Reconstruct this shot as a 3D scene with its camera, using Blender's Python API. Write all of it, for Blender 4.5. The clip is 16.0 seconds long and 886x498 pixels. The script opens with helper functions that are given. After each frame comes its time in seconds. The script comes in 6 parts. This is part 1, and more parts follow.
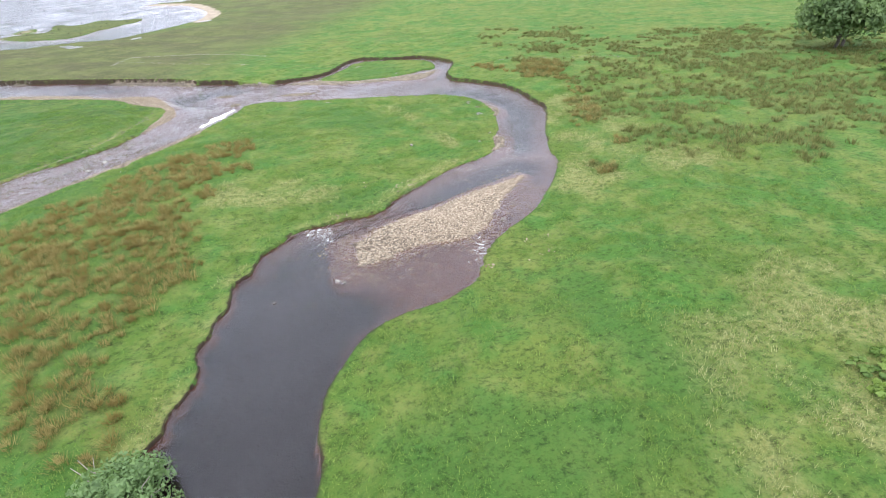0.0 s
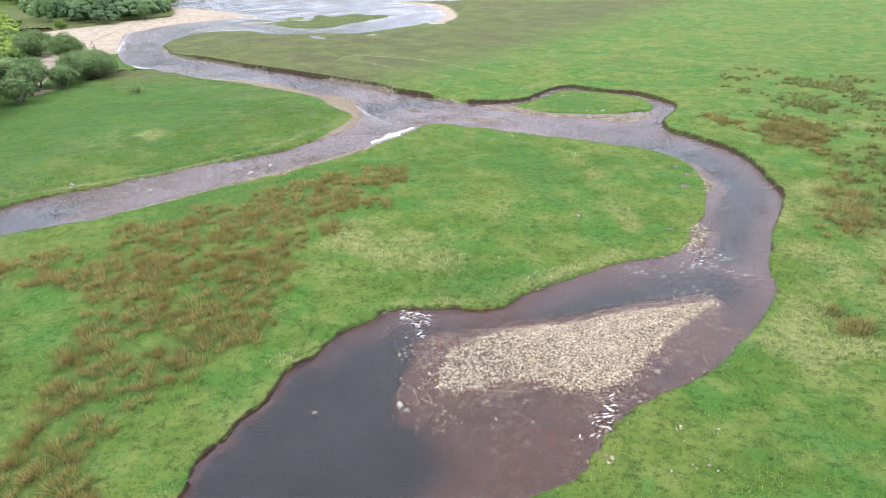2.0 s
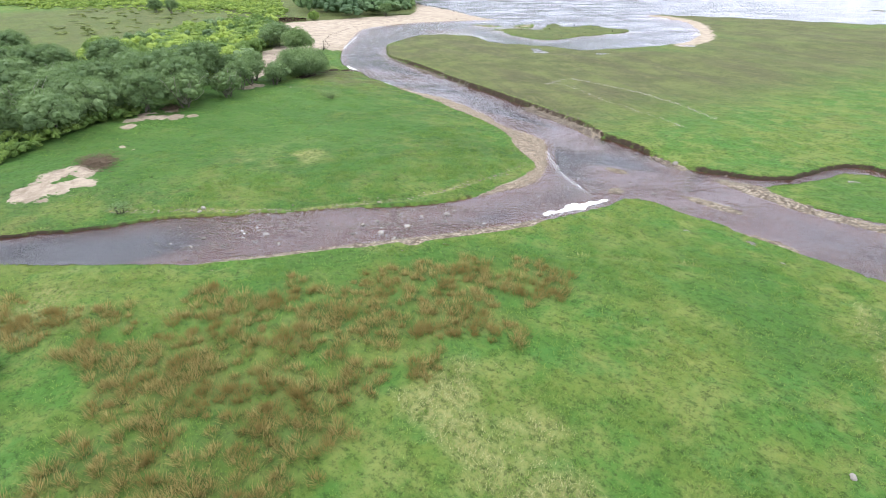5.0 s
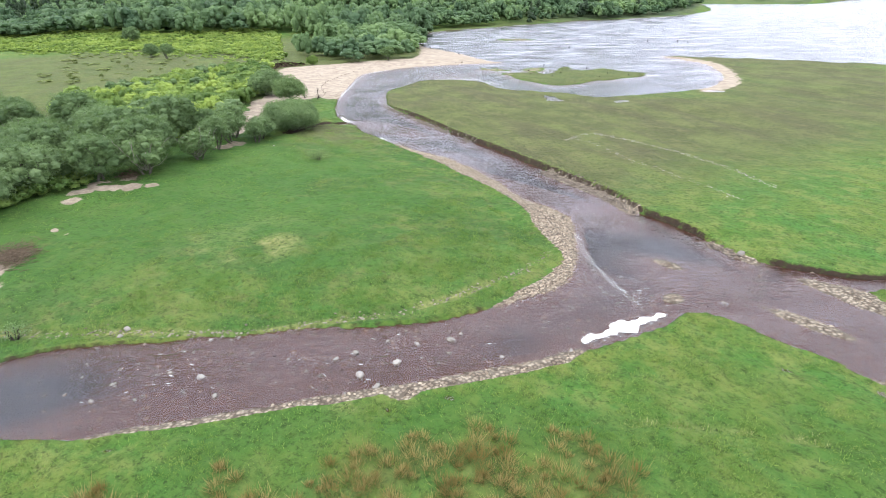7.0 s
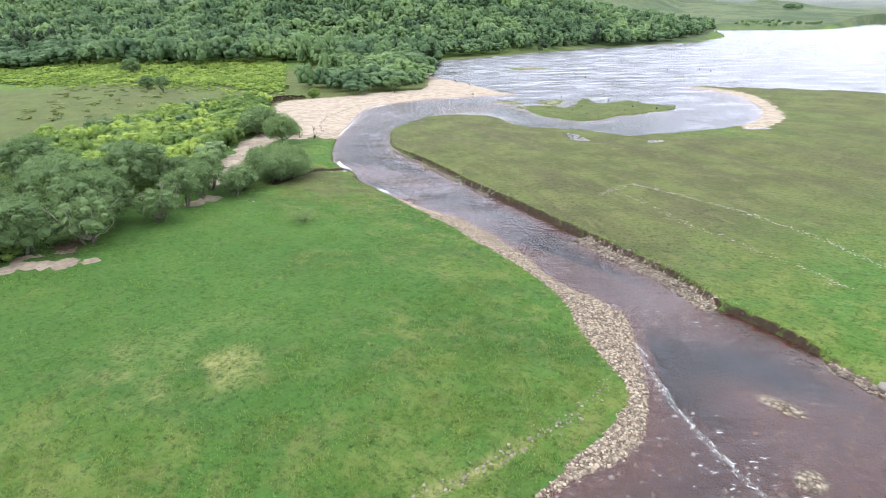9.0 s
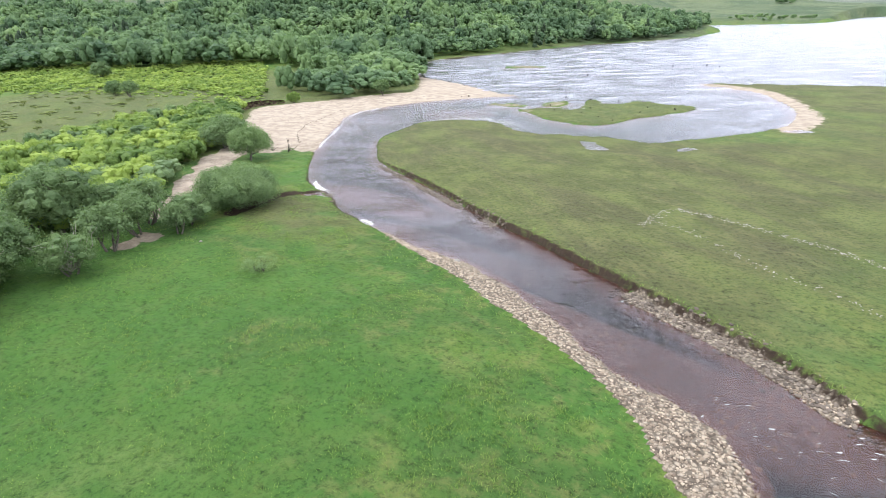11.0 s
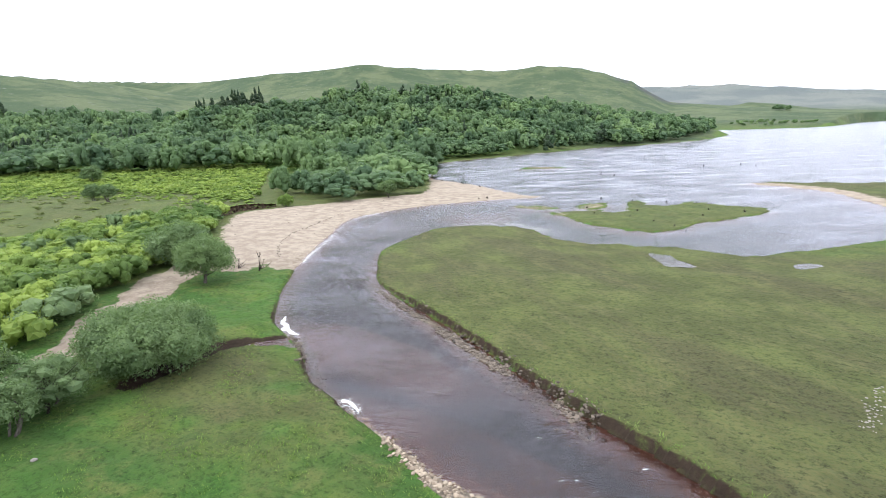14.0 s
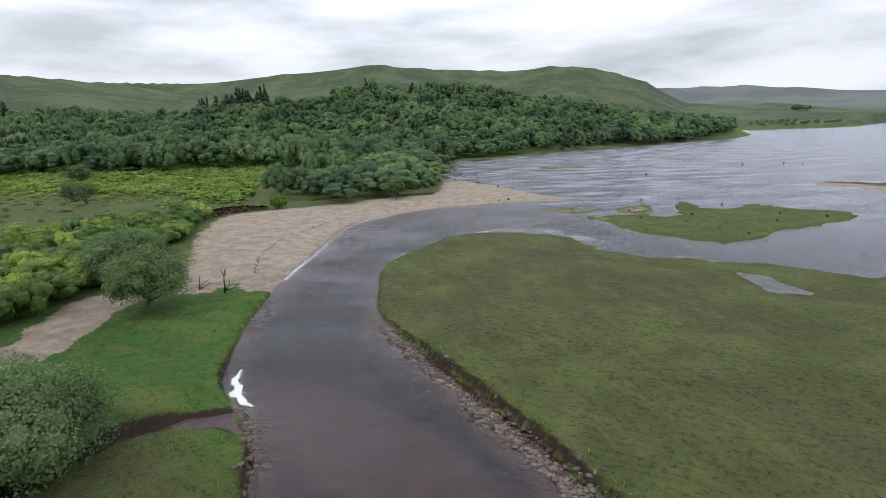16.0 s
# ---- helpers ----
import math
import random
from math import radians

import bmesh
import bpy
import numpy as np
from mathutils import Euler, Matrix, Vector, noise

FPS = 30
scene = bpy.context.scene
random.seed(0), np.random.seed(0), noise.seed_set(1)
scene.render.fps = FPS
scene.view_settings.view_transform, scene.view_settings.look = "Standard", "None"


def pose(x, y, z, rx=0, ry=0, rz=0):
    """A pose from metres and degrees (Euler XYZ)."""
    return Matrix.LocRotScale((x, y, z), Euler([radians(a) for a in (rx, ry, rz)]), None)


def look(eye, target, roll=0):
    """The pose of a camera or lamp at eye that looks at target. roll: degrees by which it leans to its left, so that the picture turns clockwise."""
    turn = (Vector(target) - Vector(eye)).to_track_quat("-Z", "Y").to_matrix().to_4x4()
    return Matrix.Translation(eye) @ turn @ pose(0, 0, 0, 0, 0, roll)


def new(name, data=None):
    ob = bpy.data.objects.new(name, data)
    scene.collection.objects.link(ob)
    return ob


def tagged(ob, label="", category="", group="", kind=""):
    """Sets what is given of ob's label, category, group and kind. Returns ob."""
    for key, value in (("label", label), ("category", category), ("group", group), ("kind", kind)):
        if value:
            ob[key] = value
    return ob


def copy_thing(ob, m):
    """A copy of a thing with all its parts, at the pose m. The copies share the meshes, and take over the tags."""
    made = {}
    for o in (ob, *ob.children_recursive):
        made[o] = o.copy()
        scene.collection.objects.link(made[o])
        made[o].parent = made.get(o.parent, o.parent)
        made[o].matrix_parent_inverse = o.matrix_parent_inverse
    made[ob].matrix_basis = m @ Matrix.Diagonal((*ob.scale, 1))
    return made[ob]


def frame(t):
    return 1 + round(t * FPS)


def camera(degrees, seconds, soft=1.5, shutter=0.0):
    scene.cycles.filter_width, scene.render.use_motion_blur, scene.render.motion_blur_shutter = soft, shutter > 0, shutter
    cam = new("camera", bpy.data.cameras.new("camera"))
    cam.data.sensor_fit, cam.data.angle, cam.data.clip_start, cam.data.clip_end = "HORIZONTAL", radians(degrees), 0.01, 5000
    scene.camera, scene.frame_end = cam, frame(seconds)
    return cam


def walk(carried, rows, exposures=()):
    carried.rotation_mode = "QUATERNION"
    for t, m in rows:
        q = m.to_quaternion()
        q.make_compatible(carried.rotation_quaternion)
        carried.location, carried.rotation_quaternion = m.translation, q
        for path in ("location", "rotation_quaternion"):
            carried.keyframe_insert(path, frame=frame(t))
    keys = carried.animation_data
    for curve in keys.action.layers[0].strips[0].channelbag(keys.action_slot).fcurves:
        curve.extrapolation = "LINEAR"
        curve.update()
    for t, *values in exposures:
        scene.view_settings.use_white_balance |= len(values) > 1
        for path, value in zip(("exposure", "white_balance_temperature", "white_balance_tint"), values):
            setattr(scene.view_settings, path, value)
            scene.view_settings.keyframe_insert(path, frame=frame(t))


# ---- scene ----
cam = camera(78.4, 16.0, 0.7)
PATH = [
    (0, (1.248, -0.36, 22.028), (1.193, 1.354, 21.0), -4.0),
    (0.5, (2.21, 3.126, 22.093), (2.063, 4.842, 21.077), -3.6),
    (1, (3.203, 6.609, 22.212), (2.871, 8.308, 21.211), -3.1),
    (1.5, (3.903, 10.112, 22.325), (3.341, 11.757, 21.336), -2.4),
    (2, (4.269, 13.608, 22.469), (3.526, 15.184, 21.487), -1.9),
    (2.5, (4.143, 17.013, 22.599), (3.249, 18.512, 21.623), -1.4),
    (3, (3.563, 20.399, 22.668), (2.503, 21.786, 21.694), -0.8),
    (3.5, (2.65, 23.617, 22.755), (1.451, 24.888, 21.782), -0.4),
    (4, (1.331, 26.687, 22.86), (0.048, 27.872, 21.886), -0.3),
    (4.2, (0.592, 27.854, 22.879), (-0.698, 29.03, 21.903), -0.3),
    (6.3, (-10.771, 39.521, 23.035), (-12.13, 40.673, 22.125), -0.7),
    (6.5, (-11.874, 40.548, 23.035), (-13.236, 41.708, 22.141), -0.7),
    (7, (-14.776, 43.065, 23.069), (-16.146, 44.244, 22.213), -1.0),
    (7.5, (-17.753, 45.652, 23.067), (-19.151, 46.827, 22.251), -1.1),
    (8, (-20.813, 48.277, 23.111), (-22.244, 49.439, 22.334), -1.1),
    (8.5, (-24.0, 50.967, 23.173), (-25.43, 52.133, 22.4), -1.2),
    (9, (-27.265, 53.568, 23.195), (-28.682, 54.746, 22.419), -1.4),
    (11.3, (-42.239, 65.298, 21.87), (-43.639, 66.493, 21.089), -2.2),
    (11.5, (-43.622, 66.359, 21.797), (-45.021, 67.551, 21.008), -2.1),
    (12, (-47.187, 68.961, 21.254), (-48.587, 70.149, 20.461), -2.1),
    (12.5, (-50.832, 71.628, 20.551), (-52.234, 72.813, 19.756), -2.2),
    (13, (-54.476, 74.257, 19.801), (-55.881, 75.437, 19.005), -2.3),
    (13.5, (-58.177, 76.953, 19.07), (-59.6, 78.142, 18.319), -2.5),
    (14, (-61.843, 79.619, 18.364), (-63.336, 80.879, 17.935), -2.5),
    (14.5, (-65.466, 82.185, 17.66), (-66.966, 83.444, 17.254), -2.6),
    (15, (-69.13, 84.789, 16.965), (-70.634, 86.043, 16.557), -2.7),
    (15.5, (-72.666, 87.427, 16.496), (-74.175, 88.673, 16.082), -2.5),
    (16, (-76.238, 90.13, 16.11), (-77.753, 91.366, 15.689), -2.5),
]
EXPOSURES = [(0.0, 0.7), (13.3, 0.74), (14.0, 0.5), (14.5, 0.34), (15.0, 0.06), (15.5, -0.22), (16.0, -0.5)]
walk(cam, [(t, look(eye, target, roll)) for t, eye, target, roll in PATH], EXPOSURES)

# ---- light ----
world = bpy.data.worlds.new("overcast_sky")
scene.world = world
world.use_nodes = True
wn, wl = world.node_tree.nodes, world.node_tree.links
wn.clear()
SUN_UP, SUN_ROUND = radians(52), radians(200)
sky = wn.new("ShaderNodeTexSky")
sky.sky_type, sky.sun_disc, sky.sun_elevation, sky.sun_rotation = "NISHITA", False, SUN_UP, SUN_ROUND
sky_dim = wn.new("ShaderNodeVectorMath")
sky_dim.operation, sky_dim.inputs["Scale"].default_value = "SCALE", 0.1
wl.new(sky.outputs[0], sky_dim.inputs[0])
wtc = wn.new("ShaderNodeTexCoord")
wmap = wn.new("ShaderNodeMapping")
wmap.inputs["Scale"].default_value = (1.0, 1.0, 4.6)
wl.new(wtc.outputs["Generated"], wmap.inputs[0])
cloud = wn.new("ShaderNodeTexNoise")
cloud.inputs["Scale"].default_value, cloud.inputs["Detail"].default_value, cloud.inputs["Roughness"].default_value = 2.6, 6.0, 0.55
wl.new(wmap.outputs[0], cloud.inputs["Vector"])
cramp = wn.new("ShaderNodeValToRGB")
ce = cramp.color_ramp.elements
ce[0].position, ce[0].color = 0.36, (0.72, 0.77, 0.85, 1)
ce[1].position, ce[1].color = 0.58, (1.18, 1.23, 1.35, 1)
wl.new(cloud.outputs["Fac"], cramp.inputs[0])
wmix = wn.new("ShaderNodeMixRGB")
wmix.inputs[0].default_value = 0.93
wl.new(sky_dim.outputs[0], wmix.inputs[1])
wl.new(cramp.outputs[0], wmix.inputs[2])
wbg = wn.new("ShaderNodeBackground")
wbg.inputs["Strength"].default_value = 1.32
wsep = wn.new("ShaderNodeSeparateXYZ")
wl.new(wtc.outputs["Generated"], wsep.inputs[0])
wlift = wn.new("ShaderNodeMapRange")
wlift.inputs["From Min"].default_value, wlift.inputs["From Max"].default_value = 0.12, 0.42
wlift.inputs["To Min"].default_value, wlift.inputs["To Max"].default_value = 0.86, 1.5
wl.new(wsep.outputs["Z"], wlift.inputs["Value"])
wlit = wn.new("ShaderNodeVectorMath")
wlit.operation = "SCALE"
wl.new(wmix.outputs[0], wlit.inputs[0])
wl.new(wlift.outputs[0], wlit.inputs["Scale"])
wl.new(wlit.outputs[0], wbg.inputs[0])
wout = wn.new("ShaderNodeOutputWorld")
wl.new(wbg.outputs[0], wout.inputs[0])

sun = new("sun", bpy.data.lights.new("sun", "SUN"))
sun.data.energy, sun.data.angle, sun.data.color = 1.1, radians(22), (1.0, 0.96, 0.9)
sun.matrix_world = look((0, 0, 300), (300 * math.sin(SUN_ROUND) * -1 / math.tan(SUN_UP), -300 * math.cos(SUN_ROUND) / math.tan(SUN_UP), 0))

# ---- materials ----


class Nodes:
    """A short hand for a node material."""

    def __init__(self, name):
        self.mat = bpy.data.materials.new(name)
        self.mat.use_nodes = True
        self.t = self.mat.node_tree
        self.t.nodes.clear()
        self.out = self.t.nodes.new("ShaderNodeOutputMaterial")
        self.coord = self.t.nodes.new("ShaderNodeTexCoord").outputs["Object"]

    def put(self, socket, value):
        if isinstance(value, bpy.types.NodeSocket):
            self.t.links.new(value, socket)
        elif isinstance(value, tuple) and len(value) == 3 and socket.type == "RGBA":
            socket.default_value = (*value, 1)
        else:
            socket.default_value = value

    def noise(self, scale, detail=3.0, rough=0.55, stretch=None, distort=0.0):
        n = self.t.nodes.new("ShaderNodeTexNoise")
        n.inputs["Scale"].default_value, n.inputs["Detail"].default_value = scale, detail
        n.inputs["Roughness"].default_value, n.inputs["Distortion"].default_value = rough, distort
        v = self.coord
        if stretch:
            turn = self.t.nodes.new("ShaderNodeMapping")
            turn.inputs["Rotation"].default_value = (0, 0, radians(-stretch[3]))
            self.put(turn.inputs[0], v)
            m = self.t.nodes.new("ShaderNodeMapping")
            m.inputs["Scale"].default_value = stretch[:3]
            self.put(m.inputs[0], turn.outputs[0])
            v = m.outputs[0]
        self.put(n.inputs["Vector"], v)
        return n.outputs["Fac"]

    def cells(self, scale, out="Color", feature="F1"):
        n = self.t.nodes.new("ShaderNodeTexVoronoi")
        n.feature = feature
        n.inputs["Scale"].default_value = scale
        self.put(n.inputs["Vector"], self.coord)
        return n.outputs[out]

    def attr(self, name):
        n = self.t.nodes.new("ShaderNodeAttribute")
        n.attribute_name = name
        return n.outputs["Fac"]

    def ramp(self, fac, lo, hi, a=0.0, b=1.0):
        n = self.t.nodes.new("ShaderNodeMapRange")
        n.interpolation_type = "SMOOTHSTEP"
        for k, v in zip(("Value", "From Min", "From Max", "To Min", "To Max"), (fac, lo, hi, a, b)):
            self.put(n.inputs[k], v)
        return n.outputs[0]

    def math(self, op, a, b=0.0):
        n = self.t.nodes.new("ShaderNodeMath")
        n.operation = op
        self.put(n.inputs[0], a)
        self.put(n.inputs[1], b)
        return n.outputs[0]

    def mix(self, fac, a, b, how="MIX"):
        n = self.t.nodes.new("ShaderNodeMixRGB")
        n.blend_type = how
        for s, v in zip(n.inputs, (fac, a, b)):
            self.put(s, v)
        return n.outputs[0]

    def bump(self, height, strength, distance, normal=None):
        n = self.t.nodes.new("ShaderNodeBump")
        self.put(n.inputs["Height"], height)
        n.inputs["Strength"].default_value, n.inputs["Distance"].default_value = strength, distance
        if normal is not None:
            self.put(n.inputs["Normal"], normal)
        return n.outputs[0]

    def surface(self, colour, rough=0.8, normal=None, specular=0.3, **more):
        b = self.t.nodes.new("ShaderNodeBsdfPrincipled")
        self.put(b.inputs["Base Color"], colour)
        self.put(b.inputs["Roughness"], rough)
        self.put(b.inputs["Specular IOR Level"], specular)
        for k, v in more.items():
            self.put(b.inputs[k.replace("_", " ")], v)
        if normal is not None:
            self.put(b.inputs["Normal"], normal)
        self.put(self.out.inputs[0], b.outputs[0])
        return self.mat


def island_random(n):
    return n.t.nodes.new("ShaderNodeNewGeometry").outputs["Random Per Island"]


def ground_material():
    n = Nodes("meadow_ground")
    big, mid, small, fine = n.noise(0.045, 3), n.noise(0.28, 4), n.noise(2.2, 4, 0.65), n.noise(8.0, 4, 0.75)
    green = n.mix(n.ramp(big, 0.40, 0.60), (0.078, 0.140, 0.023), (0.120, 0.162, 0.033))
    green = n.mix(n.ramp(n.noise(0.11, 4, 0.6), 0.46, 0.60), green, (0.062, 0.145, 0.024))
    green = n.mix(n.math("MULTIPLY", n.ramp(mid, 0.50, 0.62), 0.55), green, (0.062, 0.155, 0.032))
    green = n.mix(n.math("MULTIPLY", n.ramp(n.noise(0.34, 6, 0.66), 0.44, 0.66), 0.75), green, (0.158, 0.190, 0.050))
    green = n.mix(n.math("MULTIPLY", n.ramp(n.noise(0.75, 6, 0.7), 0.48, 0.66), 0.6), green, (0.046, 0.104, 0.016))
    green = n.mix(n.math("MULTIPLY", n.attr("west"), n.ramp(n.noise(0.07, 5, 0.65, (0.6, 1.4, 1, 25)), 0.40, 0.58, 0.2, 0.85)), green, (0.044, 0.100, 0.021))
    green = n.mix(n.math("MULTIPLY", n.attr("west"), n.math("MULTIPLY", n.ramp(n.noise(0.42, 6, 0.72), 0.50, 0.64), 0.6)), green, (0.130, 0.148, 0.045))
    green = n.mix(n.ramp(n.attr("dry"), 0.05, 1.0, 0.0, 0.85), green, n.mix(n.ramp(small, 0.35, 0.65), (0.128, 0.160, 0.042), (0.250, 0.250, 0.096)))
    green = n.mix(n.ramp(n.attr("lush"), 0.0, 1.0, 0.0, 0.75), green, n.mix(mid, (0.038, 0.108, 0.018), (0.064, 0.136, 0.025)))
    marsh = n.mix(n.ramp(n.noise(0.13, 5, 0.6), 0.38, 0.64), (0.076, 0.089, 0.029), (0.109, 0.129, 0.040))
    streak = n.ramp(n.noise(0.16, 6, 0.64, (0.22, 1.0, 1.0, -24), 0.5), 0.42, 0.64)
    marsh = n.mix(n.math("MULTIPLY", streak, 0.62), marsh, (0.082, 0.076, 0.038))
    marsh = n.mix(n.math("MULTIPLY", n.ramp(n.noise(0.5, 6, 0.7, (0.5, 1.0, 1.0, -24)), 0.50, 0.66), 0.5), marsh, (0.138, 0.142, 0.056))
    green = n.mix(n.attr("marsh"), green, marsh)
    green = n.mix(n.ramp(n.attr("rush"), 0.05, 0.9, 0.0, 0.36), green, n.mix(mid, (0.110, 0.108, 0.036), (0.078, 0.096, 0.028)))
    moor = n.mix(n.ramp(n.noise(0.012, 8, 0.72), 0.4, 0.60), (0.050, 0.082, 0.036), (0.104, 0.130, 0.060))
    moor = n.mix(n.ramp(n.noise(0.035, 6, 0.7), 0.60, 0.66), moor, (0.044, 0.064, 0.032))
    moor = n.mix(n.ramp(n.noise(0.09, 6, 0.78), 0.61, 0.67), moor, (0.21, 0.21, 0.195))
    # haze over the far ridge, put into its colour as a paler grey
    moor = n.mix(n.attr("far_haze"), moor, n.mix(n.ramp(n.noise(0.004, 5), 0.4, 0.6), (0.120, 0.140, 0.130), (0.165, 0.180, 0.155)))
    moor = n.mix(n.math("MULTIPLY", n.attr("crag"), n.ramp(n.noise(0.03, 5, 0.7), 0.38, 0.5)), moor, (0.060, 0.064, 0.064))
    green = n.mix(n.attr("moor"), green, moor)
    tuftn = n.noise(3.2, 7, 0.78)
    # tuft light and shade put into the colour: tops lighter and warmer, hollows darker
    shade = n.math("ADD", n.ramp(small, 0.34, 0.66, 0.72, 1.04), n.math("ADD", n.ramp(fine, 0.40, 0.60, -0.16, 0.20), n.math("ADD", n.ramp(tuftn, 0.38, 0.62, -0.17, 0.32), n.ramp(n.noise(1.5, 4, 0.6, (0.8, 1.8, 1.0, 20)), 0.38, 0.62, -0.14, 0.16))))
    green = n.mix(1.0, green, n.mix(shade, (0, 0, 0), n.mix(n.ramp(tuftn, 0.42, 0.62), (0.82, 0.86, 0.90), (0.95, 0.88, 0.94))), "MULTIPLY")
    peb = n.mix(n.ramp(n.cells(3.6), 0.1, 0.9), (0.16, 0.125, 0.096), (0.33, 0.28, 0.22))
    gap = n.ramp(n.cells(3.6, "Distance"), 0.25, 0.62, 1.0, 0.45)
    gravel = n.mix(1.0, peb, n.mix(gap, (0, 0, 0), (1, 1, 1)), "MULTIPLY")
    sand = n.mix(n.ramp(n.noise(0.5, 5, 0.65), 0.35, 0.65), (0.236, 0.191, 0.150), (0.335, 0.280, 0.222))
    sand = n.mix(n.math("MULTIPLY", n.ramp(n.noise(5, 4, 0.7), 0.55, 0.75), 0.5), sand, (0.19, 0.155, 0.125))
    sand = n.mix(n.math("MULTIPLY", n.attr("west"), n.ramp(n.noise(0.7, 5, 0.7), 0.42, 0.62, 0.05, 0.5)), sand, (0.130, 0.098, 0.074))
    col = n.mix(n.ramp(n.math("ADD", n.attr("sand"), n.math("MULTIPLY", n.math("SUBTRACT", n.noise(0.9, 5, 0.7), 0.5), 1.1)), 0.42, 0.6), green, sand)
    col = n.mix(n.ramp(n.math("ADD", n.attr("gravel"), n.math("MULTIPLY", n.math("SUBTRACT", small, 0.5), 0.7)), 0.42, 0.58), col, gravel)
    geo = n.t.nodes.new("ShaderNodeNewGeometry")
    nz = n.t.nodes.new("ShaderNodeSeparateXYZ")
    n.put(nz.inputs[0], geo.outputs["Normal"])
    pz = n.t.nodes.new("ShaderNodeSeparateXYZ")
    n.put(pz.inputs[0], geo.outputs["Position"])
    # brown earth, its colour darkened for the shade under the overhanging turf
    earth = n.mix(n.noise(1.7, 5, 0.7), (0.016, 0.012, 0.009), (0.056, 0.038, 0.026))
    steep = n.math("ADD", nz.outputs[2], n.math("MULTIPLY", n.math("SUBTRACT", n.noise(1.1, 5, 0.7), 0.5), 0.5))
    col = n.mix(n.math("MULTIPLY", n.ramp(steep, 0.74, 0.95, 1.0, 0.0), n.attr("bank")), col, earth)
    col = n.mix(n.ramp(n.math("ADD", n.attr("mud"), n.math("MULTIPLY", n.math("SUBTRACT", small, 0.5), 0.6)), 0.4, 0.7), col, earth)
    # river bed: red cobbles in the shallows, peat silt in the pools, nearly black on steep faces
    bedcell = n.mix(n.ramp(n.cells(6.5), 0.1, 0.9), (0.092, 0.054, 0.042), (0.235, 0.152, 0.122))
    bedcell = n.mix(n.ramp(n.noise(2.4, 5, 0.7), 0.40, 0.66), bedcell, (0.080, 0.046, 0.036))
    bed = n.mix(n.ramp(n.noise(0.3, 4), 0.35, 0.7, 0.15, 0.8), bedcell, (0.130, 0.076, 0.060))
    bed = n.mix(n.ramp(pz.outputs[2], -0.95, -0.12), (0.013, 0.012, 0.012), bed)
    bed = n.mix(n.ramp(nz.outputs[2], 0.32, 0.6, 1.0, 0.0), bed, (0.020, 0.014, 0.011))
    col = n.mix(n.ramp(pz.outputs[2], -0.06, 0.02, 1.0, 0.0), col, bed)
    lumps = n.math("ADD", n.math("MULTIPLY", small, 0.7), n.math("MULTIPLY", fine, 0.35))
    return n.surface(col, 0.92, n.bump(n.math("ADD", lumps, n.math("MULTIPLY", tuftn, 0.4)), 1.0, 0.28), 0.15)


def water_material():
    n = Nodes("peat_water")
    chop = n.noise(0.95, 2, 0.45, (1.0, 2.0, 1.0, 48), 0.5)
    cross = n.noise(1.9, 2, 0.5, (1.0, 1.9, 1.0, 95))
    ripple = n.noise(4.2, 2, 0.5, (1.0, 2.0, 1, 30))
    gust = n.ramp(n.noise(0.06, 3, 0.6, (1.0, 2.2, 1.0, 50)), 0.36, 0.66, 0.45, 1.25)
    waves = n.math("ADD", n.math("MULTIPLY", chop, 1.9), n.math("ADD", n.math("MULTIPLY", cross, 0.8), n.math("MULTIPLY", ripple, 0.28)))
    xyz = n.t.nodes.new("ShaderNodeSeparateXYZ")
    n.put(xyz.inputs[0], n.coord)
    open_loch = n.ramp(xyz.outputs[1], 150, 230)
    swell = n.math("MULTIPLY", n.noise(0.07, 4, 0.62, (1.0, 3.2, 1.0, 46), 0.6), n.math("MULTIPLY", open_loch, 2.0))
    h = n.math("ADD", n.math("MULTIPLY", waves, gust), swell)
    normal = n.bump(h, 1.0, 0.11)
    clear = n.t.nodes.new("ShaderNodeBsdfTransparent")
    clear.inputs[0].default_value = (0.82, 0.68, 0.62, 1)
    gloss = n.t.nodes.new("ShaderNodeBsdfGlossy")
    gloss.inputs["Color"].default_value = (0.90, 0.91, 1.0, 1)
    n.put(gloss.inputs["Roughness"], n.math("MULTIPLY", n.math("ADD", 0.07, n.math("MULTIPLY", n.ramp(xyz.outputs[1], 110, 200), 0.17)), gust))
    n.put(gloss.inputs["Normal"], normal)
    fres = n.t.nodes.new("ShaderNodeFresnel")
    fres.inputs["IOR"].default_value = 1.40
    n.put(fres.inputs["Normal"], normal)
    m = n.t.nodes.new("ShaderNodeMixShader")
    n.put(m.inputs[0], fres.outputs[0])
    n.put(m.inputs[1], clear.outputs[0])
    n.put(m.inputs[2], gloss.outputs[0])
    n.put(n.out.inputs[0], m.outputs[0])
    return n.mat


def leaf_material(name, dark, light, patch=0.35, gloss=0.25):
    n = Nodes(name)
    tone = n.math("ADD", n.math("MULTIPLY", n.attr("tone"), 0.95), n.math("MULTIPLY", island_random(n), 0.45))
    col = n.mix(tone, dark, light)
    col = n.mix(n.ramp(n.noise(patch, 2), 0.4, 0.65), col, n.mix(0.35, dark, col))
    n.surface(col, 0.65, None, gloss)
    face = n.out.inputs[0].links[0].from_socket
    thin = n.t.nodes.new("ShaderNodeBsdfTranslucent")
    n.put(thin.inputs[0], n.mix(1.0, col, (1.15, 1.2, 0.8), "MULTIPLY"))
    m = n.t.nodes.new("ShaderNodeMixShader")
    n.put(m.inputs[0], 0.38)
    n.put(m.inputs[1], face)
    n.put(m.inputs[2], thin.outputs[0])
    n.put(n.out.inputs[0], m.outputs[0])
    return n.mat


